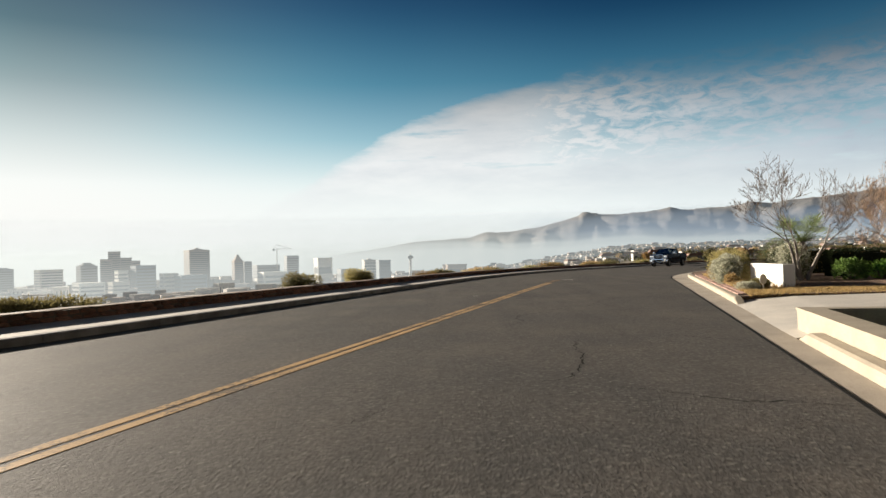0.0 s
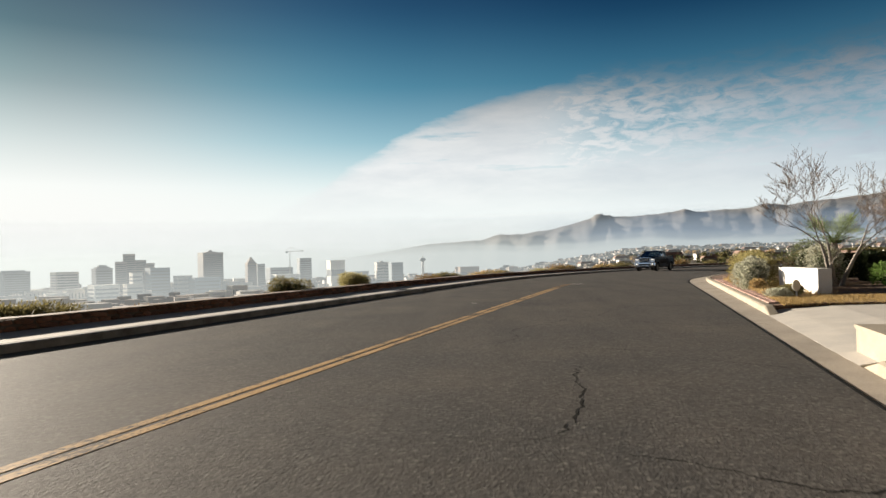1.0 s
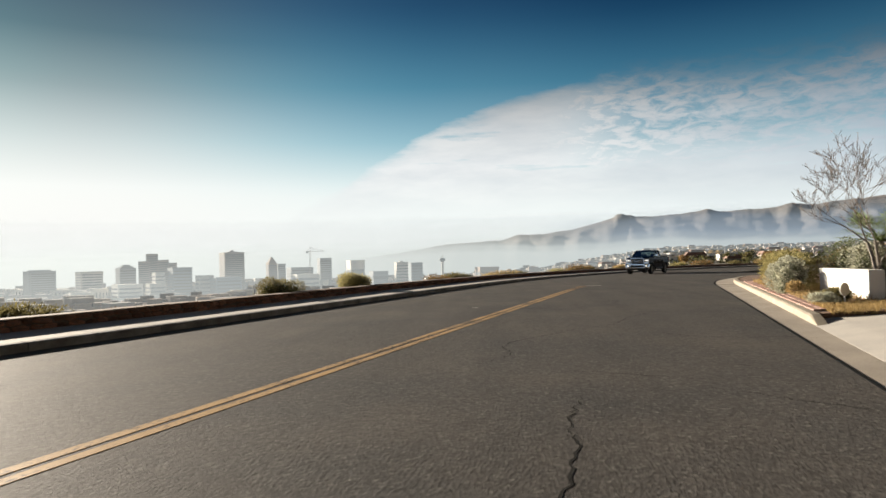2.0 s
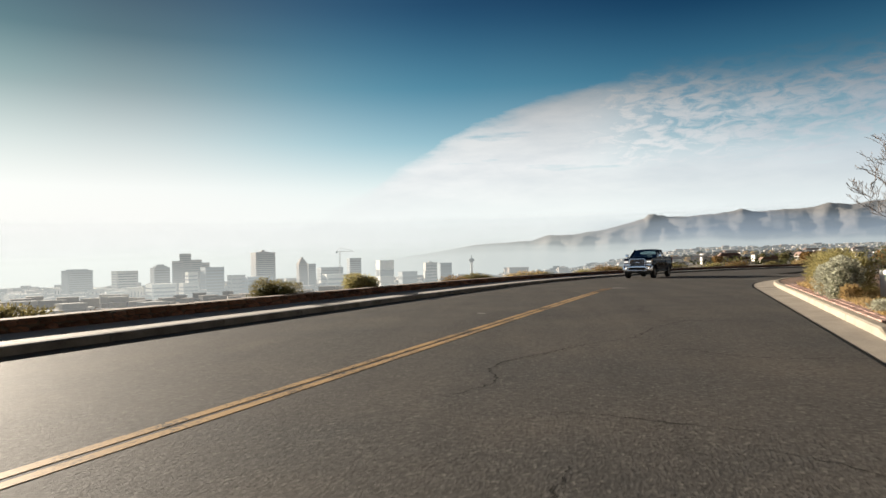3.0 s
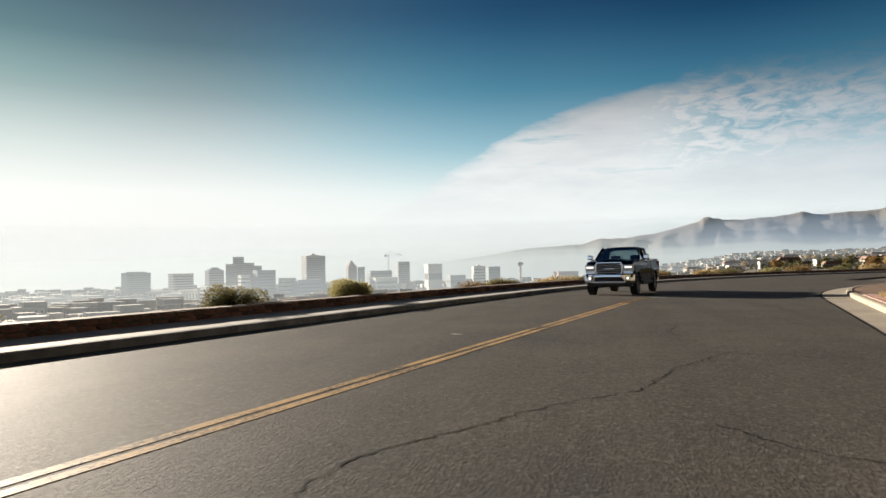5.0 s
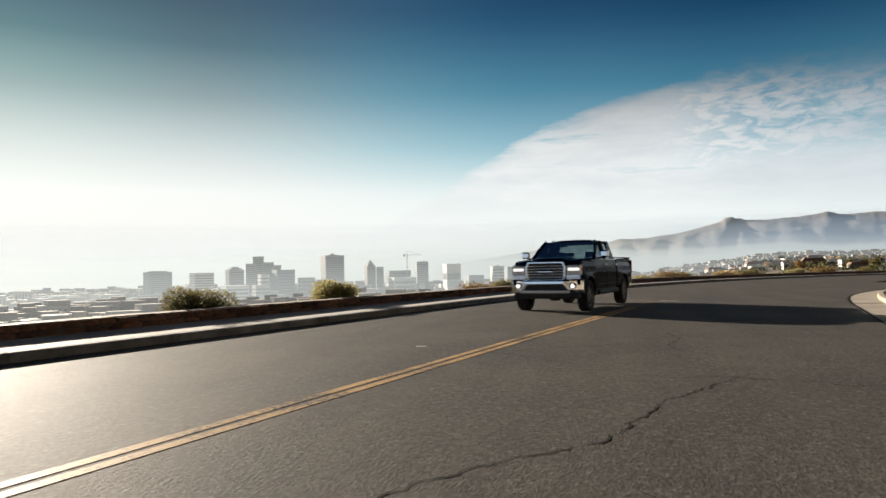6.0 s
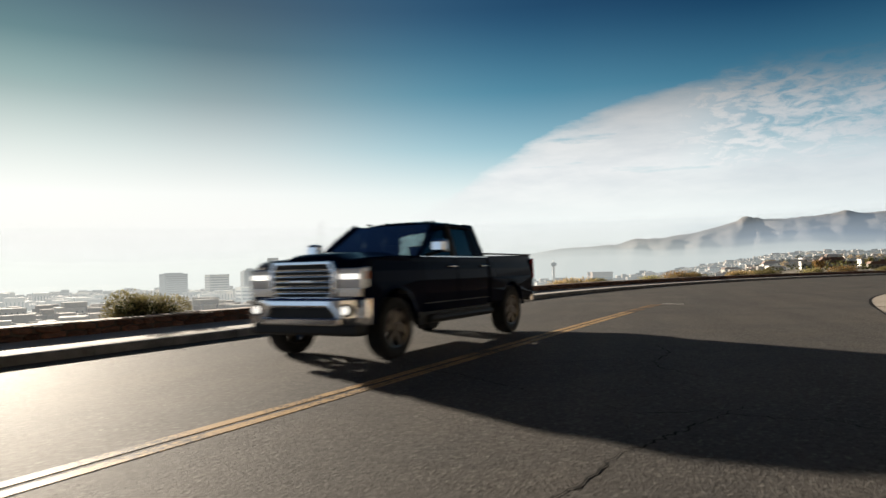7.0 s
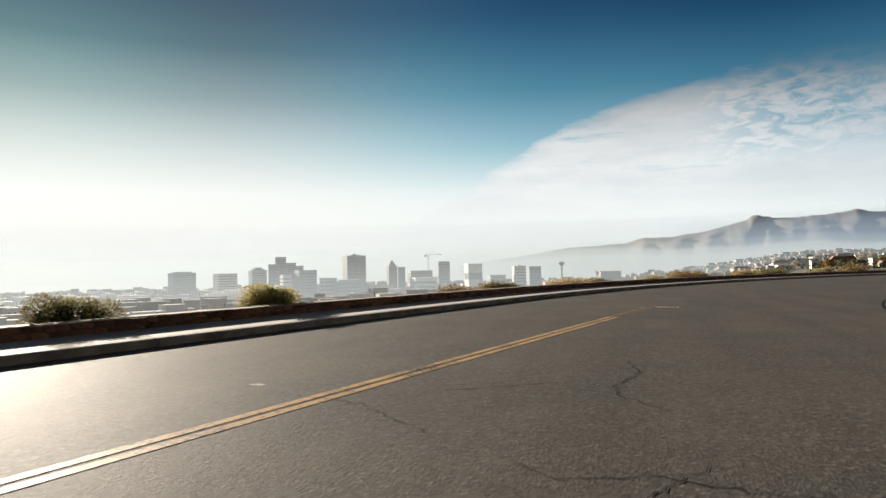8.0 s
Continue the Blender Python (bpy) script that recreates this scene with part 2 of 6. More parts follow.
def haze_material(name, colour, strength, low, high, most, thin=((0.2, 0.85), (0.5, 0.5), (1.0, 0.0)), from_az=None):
    """Painted valley haze: a clear sheet plus its own glow, thinning out between two heights."""
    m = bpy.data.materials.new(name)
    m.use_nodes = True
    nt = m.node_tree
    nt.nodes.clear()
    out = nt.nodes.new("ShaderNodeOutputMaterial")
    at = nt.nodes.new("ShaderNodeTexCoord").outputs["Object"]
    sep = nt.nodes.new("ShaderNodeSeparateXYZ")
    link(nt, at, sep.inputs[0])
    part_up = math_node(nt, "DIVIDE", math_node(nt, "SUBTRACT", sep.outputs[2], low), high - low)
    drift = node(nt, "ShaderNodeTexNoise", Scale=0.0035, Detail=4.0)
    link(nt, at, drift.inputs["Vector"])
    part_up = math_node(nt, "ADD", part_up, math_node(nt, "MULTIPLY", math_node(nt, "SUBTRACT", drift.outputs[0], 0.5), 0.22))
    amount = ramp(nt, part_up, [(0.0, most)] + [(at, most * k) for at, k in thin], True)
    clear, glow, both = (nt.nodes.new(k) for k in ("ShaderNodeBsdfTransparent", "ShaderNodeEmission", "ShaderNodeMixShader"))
    # sun scatter painted in: the sheet's own glow grows towards the low sun
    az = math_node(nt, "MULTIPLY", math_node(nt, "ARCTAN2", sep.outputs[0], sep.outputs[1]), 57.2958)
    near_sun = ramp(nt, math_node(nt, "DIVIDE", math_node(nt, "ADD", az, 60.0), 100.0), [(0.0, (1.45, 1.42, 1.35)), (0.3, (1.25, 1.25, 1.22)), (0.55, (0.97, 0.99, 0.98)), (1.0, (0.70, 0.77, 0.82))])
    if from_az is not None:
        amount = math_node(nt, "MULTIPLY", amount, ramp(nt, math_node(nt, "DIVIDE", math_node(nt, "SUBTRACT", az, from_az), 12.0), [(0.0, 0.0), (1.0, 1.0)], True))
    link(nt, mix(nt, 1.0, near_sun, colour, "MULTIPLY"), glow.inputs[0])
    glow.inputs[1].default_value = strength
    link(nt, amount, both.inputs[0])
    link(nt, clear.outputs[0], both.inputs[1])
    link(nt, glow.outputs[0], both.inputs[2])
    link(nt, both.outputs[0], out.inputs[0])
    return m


def glass_material(name, tint, amount):
    m = bpy.data.materials.new(name)
    m.use_nodes = True
    nt = m.node_tree
    nt.nodes.clear()
    out = nt.nodes.new("ShaderNodeOutputMaterial")
    clear, gloss, both = (nt.nodes.new(k) for k in ("ShaderNodeBsdfTransparent", "ShaderNodeBsdfGlossy", "ShaderNodeMixShader"))
    clear.inputs[0].default_value = (*tint, 1)
    gloss.inputs[0].default_value, gloss.inputs[1].default_value = (1, 1, 1, 1), 0.02
    fr = node(nt, "ShaderNodeFresnel", IOR=1.5)
    link(nt, math_node(nt, "ADD", fr.outputs[0], amount), both.inputs[0])
    link(nt, clear.outputs[0], both.inputs[1])
    link(nt, gloss.outputs[0], both.inputs[2])
    link(nt, both.outputs[0], out.inputs[0])
    return m


def plain(name, base, rough=0.4, metal=0.0, coat=0.0, emit=None, power=0.0, spec=0.5):
    m = bpy.data.materials.new(name)
    m.use_nodes = True
    b = m.node_tree.nodes["Principled BSDF"]
    b.inputs["Base Color"].default_value = (*base, 1)
    b.inputs["Roughness"].default_value, b.inputs["Metallic"].default_value = rough, metal
    b.inputs["Coat Weight"].default_value, b.inputs["Coat Roughness"].default_value = coat, 0.03
    b.inputs["Specular IOR Level"].default_value = spec
    if emit:
        b.inputs["Emission Color"].default_value, b.inputs["Emission Strength"].default_value = (*emit, 1), power
    return m


ASPHALT = asphalt_material()
YELLOW = worn_paint_material("yellow_paint", (0.46, 0.305, 0.15), 0.56)
FADED_YELLOW = worn_paint_material("faded_yellow_paint", (0.36, 0.20, 0.07), 0.47)
WHITE_PAINT = worn_paint_material("white_road_paint", (0.62, 0.60, 0.55), 0.55)
TAR = material("tar", (0.012, 0.012, 0.012), 0.8, scale=8, spread=0.3, fine=90, spec=0.06)
CONCRETE = material("concrete", (0.48, 0.45, 0.405), 0.85, scale=1.3, spread=0.18, fine=70, bump=0.25, tint=(0.40, 0.38, 0.35), objects=0.07)
KERB = material("kerb_concrete", (0.34, 0.295, 0.225), 0.85, scale=1.6, spread=0.2, fine=60, bump=0.3, tint=(0.26, 0.225, 0.175), objects=0.06)
# outer kerb concrete, darkened to put the shade of its face into the colour
KERB_SHADED = material("shaded_grey_kerb_concrete", (0.21, 0.21, 0.21), 0.85, scale=1.6, spread=0.2, fine=60, bump=0.3, tint=(0.10, 0.10, 0.10), objects=0.08)
GUTTER = material("gutter_concrete", (0.38, 0.33, 0.27), 0.85, scale=0.9, spread=0.25, fine=60, bump=0.25, tint=(0.28, 0.245, 0.20))
CRACK = material("crack_shadow", (0.026, 0.025, 0.023), 0.9, scale=8, spread=0.3, fine=90, spec=0.05)
STONE = material("red_stone", (0.22, 0.095, 0.055), 0.9, scale=3.0, spread=0.35, fine=30, bump=0.6, dist=0.03, tint=(0.10, 0.06, 0.045), objects=0.55)
STONE_FAR = material("red_stone_far", (0.15, 0.072, 0.048), 0.9, scale=2.0, spread=0.4, fine=14, bump=0.6, dist=0.03, tint=(0.08, 0.05, 0.04), island=0.5)
MORTAR = material("mortar", (0.11, 0.09, 0.075), 0.95, scale=3, spread=0.3, fine=40)
CAP = material("stone_cap", (0.26, 0.19, 0.15), 0.85, scale=2, spread=0.25, fine=40, objects=0.15)
SOIL = material("desert_soil", (0.125, 0.10, 0.07), 0.95, scale=0.06, spread=0.3, fine=1.6, bump=0.4, dist=0.1, tint=(0.075, 0.072, 0.052))
BED = material("planting_bed", (0.20, 0.11, 0.065), 0.95, scale=2.2, spread=0.4, fine=45, bump=0.7, dist=0.03, tint=(0.13, 0.085, 0.06))
STUCCO = material("white_stucco", (0.80, 0.78, 0.74), 0.85, scale=2.0, spread=0.05, fine=90, bump=0.2)
BRICK = material("red_paver", (0.42, 0.26, 0.21), 0.85, scale=2, spread=0.25, fine=60, bump=0.3, objects=0.3)
ROCK = material("mountain_rock", (0.165, 0.15, 0.14), 0.95, scale=0.010, spread=0.3, fine=0.05, bump=0.6, dist=10.0, tint=(0.10, 0.10, 0.10), detail=9.0)


# ---- building helpers ----
def part(name, bm, mat, parent=None, label="", smooth=False, bevel=0.0):
    """Links a bmesh as one mesh object under a thing or a part."""
    me = bpy.data.meshes.new(name)
    bm.to_mesh(me)
    bm.free()
    me.materials.append(mat)
    if smooth:
        for p in me.polygons:
            p.use_smooth = True
    ob = new(name, me)
    if parent:
        ob.parent = parent
    if label:
        ob["label"] = label
    if bevel:
        md = ob.modifiers.new("bevel", "BEVEL")
        md.width, md.segments, md.limit_method = bevel, 2, "ANGLE"
    return ob


def thing(name, label, category, group="", m=None, kind=""):
    ob = new(name)
    ob.empty_display_size = 0.2
    if m:
        ob.matrix_world = m
    return tagged(ob, label, category, group, kind)


def box(bm, x0, x1, y0, y1, z0, z1, m=None):
    spots = [Vector((x, y, z)) for z in (z0, z1) for y in (y0, y1) for x in (x0, x1)]
    vs = [bm.verts.new(m @ v if m else v) for v in spots]
    for f in ((0, 2, 3, 1), (4, 5, 7, 6), (0, 1, 5, 4), (2, 6, 7, 3), (0, 4, 6, 2), (1, 3, 7, 5)):
        bm.faces.new([vs[i] for i in f])
    return vs


def boxed(x0, x1, y0, y1, z0, z1, m=None):
    bm = bmesh.new()
    box(bm, x0, x1, y0, y1, z0, z1, m)
    return bm


def tube(bm, pts, radii, sides=6, cap=True):
    """A tapered tube along points."""
    rings = []
    for i, p in enumerate(pts):
        a, b = Vector(pts[max(i - 1, 0)]), Vector(pts[min(i + 1, len(pts) - 1)])
        q = (b - a).to_track_quat("Z", "Y")
        rings.append([bm.verts.new(Vector(p) + q @ Vector((radii[i] * math.cos(k * 2 * math.pi / sides), radii[i] * math.sin(k * 2 * math.pi / sides), 0))) for k in range(sides)])
    for r0, r1 in zip(rings, rings[1:]):
        for k in range(sides):
            bm.faces.new((r0[k], r0[(k + 1) % sides], r1[(k + 1) % sides], r1[k]))
    if cap:
        bm.faces.new(rings[0][::-1])
        bm.faces.new(rings[-1])
    return rings


def prism(bm, outline, lo, hi, axis="y"):
    """A closed outline, pushed from lo to hi along an axis."""
    def at(p, v):
        return (p[0], v, p[1]) if axis == "y" else ((v, p[0], p[1]) if axis == "x" else (p[0], p[1], v))
    a, b = [bm.verts.new(at(p, lo)) for p in outline], [bm.verts.new(at(p, hi)) for p in outline]
    n = len(outline)
    bm.faces.new(a)
    bm.faces.new(b[::-1])
    for i in range(n):
        bm.faces.new((a[i], b[i], b[(i + 1) % n], a[(i + 1) % n]))
    bmesh.ops.recalc_face_normals(bm, faces=bm.faces[:])


# ---- the road's line: straight, then a bend to the right ----
ROAD_P, ROAD_TURN = Vector((-1.2, 22.8)), radians(13.77)
ROAD_D, ROAD_N = Vector((math.sin(ROAD_TURN), math.cos(ROAD_TURN))), Vector((math.cos(ROAD_TURN), -math.sin(ROAD_TURN)))
BEND_AT, BEND_R = 20.4, 109.4
BEND_C = ROAD_P + BEND_AT * ROAD_D + BEND_R * ROAD_N


def road(s, o):
    """The place s metres along the yellow line and o metres to its right."""
    s, o = float(s), float(o)
    if s <= BEND_AT:
        return ROAD_P + s * ROAD_D + o * ROAD_N
    a = (s - BEND_AT) / BEND_R
    return BEND_C + (BEND_R - o) * (ROAD_D * math.sin(a) - ROAD_N * math.cos(a))


def fall(s):
    """The road drops away gently towards the bend."""
    return -0.02 * math.log1p(math.exp(min(60.0, (s - 13.8) / 4)))


def road_heading(s):
    return ROAD_TURN + max(0.0, (s - BEND_AT) / BEND_R)


def road_so(x, y):
    """The reverse of road()."""
    v = Vector((x, y)) - ROAD_P
    s, o = v.dot(ROAD_D), v.dot(ROAD_N)
    if s <= BEND_AT:
        return s, o
    w = Vector((x, y)) - BEND_C
    a = math.atan2(w.dot(ROAD_D), -w.dot(ROAD_N))
    if a < 0:
        a += 2 * math.pi
    if a > 2.4:
        return 400, 60
    return BEND_AT + a * BEND_R, BEND_R - w.length


def strip(section, s0, s1, step=1.0, drift=None):
    """A closed cross-section of (o, z), swept along the road; drift: a sideways shift over s."""
    bm = bmesh.new()
    n = max(1, round((s1 - s0) / step))
    rings = []
    for i in range(n + 1):
        s = s0 + (s1 - s0) * i / n
        rings.append([bm.verts.new((*road(s, o + (drift(s) if drift else 0.0)), z + fall(s))) for o, z in section])
    k = len(section)
    for a, b in zip(rings, rings[1:]):
        for j in range(k):
            bm.faces.new((a[j], a[(j + 1) % k], b[(j + 1) % k], b[j]))
    bm.faces.new(rings[0])
    bm.faces.new(rings[-1][::-1])
    bmesh.ops.recalc_face_normals(bm, faces=bm.faces[:])
    return bm


def lane_drift(s):
    """The painted line runs a little askew to the kerbs."""
    return -0.016 * (max(-40.0, min(s, 20.0)) + 1.5)


def smooth(a, b, x):
    t = min(1.0, max(0.0, (x - a) / (b - a)))
    return t * t * (3 - 2 * t)


S_BACK, S_FAR = -75.0, 170.0
KERB_L, KERB_R, EDGE_R, WALL_L = -6.0, 6.3, 5.75, -7.85
CORNER_AT, CORNER_END, CORNER_R = 16.0, 30.0, 4.6        # the inner kerb eases away from the road, then turns off


def inner_drift(s):
    """How far the inner kerb has eased away from the road."""
    return max(0.0, s - CORNER_AT) ** 2 / 110


def plain_height(x, y):
    """The valley floor: low under the city, rising towards the foot of the mountains."""
    r, az = math.hypot(x, y), math.degrees(math.atan2(x, y))
    k = smooth(-4, 14, az)
    return (-62 + 16 * smooth(300, 1200, r)) * (1 - k) + (-4 + 34 * smooth(300, 2600, r)) * k


def hillside(x, y, o):
    """The mountain flank on the inner side of the road, beyond the gardens; unseen, raised steep to block sky and
    darken reflections.
    """
    az = math.degrees(math.atan2(x + 2, y - 2)) % 360
    k = smooth(42, 62, az) * (1 - smooth(200, 222, az))
    r = math.hypot(x, y)
    return k * (0.85 * max(0.0, o - 24) * (1 - 0.75 * smooth(120, 900, r)) + 2.5 * noise.noise((x * 0.03, y * 0.03, 4)) * smooth(25, 60, o))


def ground_height(x, y):
    s, o = road_so(x, y)
    if s < 300 and o > WALL_L - 0.8:
        z = -0.1 + (0.3 + 0.02 * (o - 22)) * smooth(21, 24, o)
        if s > 17 and o > 5:
            z = -0.1
        return z + fall(s) + hillside(x, y, o)
    if s >= 300:
        return 1.2 + hillside(x, y, 60)
    d = WALL_L - 0.8 - o
    k = smooth(0, 240, d)
    z = -0.1 - 0.02 * d * (1 - k) + fall(s)
    return z * (1 - k) + plain_height(x, y) * k + 0.5 * noise.noise((x * 0.05, y * 0.05, 0)) * smooth(3, 20, d)


def make_ground():
    bm = bmesh.new()
    rings, turns = [0.0], 168
    r = 1.5
    while r < 4900:
        rings.append(r)
        r *= 1.075 if r > 12 else 1.16
    rings.append(4900)
    centre = Vector((2.0, 24.0))
    grid = []
    for r in rings[1:]:
        row = []
        for k in range(turns):
            a = 2 * math.pi * k / turns
            x, y = centre.x + r * math.sin(a), centre.y + r * math.cos(a)
            row.append(bm.verts.new((x, y, ground_height(x, y))))
        grid.append(row)
    mid = bm.verts.new((*centre, ground_height(*centre)))
    for k in range(turns):
        bm.faces.new((mid, grid[0][(k + 1) % turns], grid[0][k]))
    for a, b in zip(grid, grid[1:]):
        for k in range(turns):
            bm.faces.new((a[k], a[(k + 1) % turns], b[(k + 1) % turns], b[k]))
    bmesh.ops.recalc_face_normals(bm, faces=bm.faces[:])
    ob = part("ground", bm, SOIL, smooth=True)
    tagged(ob, "dry tan desert ground falling away to the valley", "ground", kind="structure")


def make_road():
    bm = strip([(KERB_L - 0.4, 0.0), (-3, 0.014), (0, 0.02), (3, 0.016), (EDGE_R, 0.013), (EDGE_R, -0.12), (KERB_L - 0.4, -0.12)], S_BACK, S_FAR, 1.5, lane_drift)
    road_ob = part("road", bm, ASPHALT)
    tagged(road_ob, "worn grey asphalt road with hairline cracks", "road", kind="structure")
    for o in (-0.125, 0.065):
        ob = part("yellow_line", strip([(o - 0.06, 0.024), (o + 0.06, 0.024), (o + 0.06, 0.015), (o - 0.06, 0.015)], S_BACK, 12.5, 1.0, lane_drift), YELLOW, road_ob, "worn yellow painted line")
    for o in (-0.125, 0.065):
        part("yellow_line", strip([(o - 0.06, 0.024), (o + 0.06, 0.024), (o + 0.06, 0.015), (o - 0.06, 0.015)], 12.5, 16.6, 1.0, lane_drift), FADED_YELLOW, road_ob, "almost worn-off yellow painted line")
    part("end_mark", strip([(0.1, 0.024), (0.75, 0.024), (0.75, 0.014), (0.1, 0.014)], 16.75, 16.95, 0.1, lane_drift), WHITE_PAINT, road_ob, "worn white painted dash")
    for s, o, w in ((1.78, -1.26, 0.10),):
        part("paint_mark", strip([(o - w, 0.021), (o + w, 0.021), (o + w, 0.012), (o - w, 0.012)], s, s + 0.1, 0.1), WHITE_PAINT, road_ob, "small worn white paint mark")
    # cracks: dark hairlines that wander over the lanes, given by a few bends each, in (x, y)
    cracks = [
        [(-1.45, 14.4), (-1.08, 15.1), (-1.04, 15.4), (-1.16, 16.05), (-1.05, 16.6), (-0.88, 16.93), (-0.48, 17.5), (-0.06, 18.2), (0.4, 18.78), (0.88, 19.2), (1.12, 19.93), (1.42, 20.8), (2.49, 22.6)],
        [(1.09, 18.22), (1.3, 17.95), (1.53, 17.58), (1.72, 17.26), (1.91, 17.07), (2.14, 16.94), (2.36, 16.83), (3.1, 16.9), (3.7, 16.6)],
        [(2.92, 22.22), (3.2, 21.85), (3.64, 21.85), (4.14, 21.34)],
        [(-0.51, 13.83), (-0.25, 13.78), (0.19, 13.59), (0.58, 13.38), (0.95, 13.22), (1.07, 13.06)],
        [(-0.42, 12.35), (-0.60, 11.4), (-0.62, 10.55), (-0.72, 10.0), (-0.85, 9.35), (-1.03, 8.88), (-1.5, 8.6)],
        [(-0.83, 8.54), (-0.15, 8.05), (0.29, 7.64), (0.67, 7.65), (1.2, 7.3)],
        [(0.86, 12.77), (1.43, 12.11), (2.03, 11.57)],
        [(-3.1, 6.9), (-2.82, 7.35), (-2.72, 7.67)],
        [(1.11, 22.56), (1.25, 22.49), (1.36, 22.35), (1.58, 22.12), (1.84, 22.2), (2.1, 22.3), (2.45, 22.16), (2.78, 22.06), (3.26, 22.07)],
        [(1.92, 27.44), (2.0, 26.67), (2.06, 26.23), (1.81, 25.26), (1.9, 24.75), (2.09, 24.43), (2.36, 24.11)],
        [(-0.29, 24.48), (0.23, 24.88), (0.87, 25.23), (1.65, 25.7)],
        [(-1.72, 24.6), (-0.96, 24.24), (-0.41, 24.04), (0.28, 23.3), (0.66, 22.94)],
        [(1.6, 29.5), (3.3, 29.2), (4.6, 29.6)],
    ]
    rng = random.Random(4)
    for bends in cracks:
        bm, pts = bmesh.new(), []
        for (xa, ya), (xb, yb) in zip(bends, bends[1:]):
            n = max(2, int(math.hypot(xb - xa, yb - ya) / 0.07))
            for i in range(n):
                t = i / n
                j = 0.035 if 0 < i else 0.0
                pts.append((xa + (xb - xa) * t + rng.uniform(-j, j), ya + (yb - ya) * t + rng.uniform(-j, j)))
        rows = []
        for i, p in enumerate(pts):
            w = 0.008 * rng.uniform(0.3, 1.6) * min(1.0, 0.25 + i / 12, 0.25 + (len(pts) - i) / 12)
            q = pts[min(i + 1, len(pts) - 1)]
            r = pts[max(i - 1, 0)]
            d = Vector((q[0] - r[0], q[1] - r[1]))
            d = d.normalized() if d.length > 1e-6 else Vector((1, 0))
            nx, ny = -d.y * w, d.x * w
            o = abs(road_so(*p)[1])
            z = 0.02 - 0.0016 * o + 0.004
            rows.append((bm.verts.new((p[0] + nx, p[1] + ny, z)), bm.verts.new((p[0] - nx, p[1] - ny, z))))
        for a, b in zip(rows, rows[1:]):
            bm.faces.new((a[0], a[1], b[1], b[0]))
        part("crack", bm, CRACK, road_ob, "dark hairline crack in the asphalt")


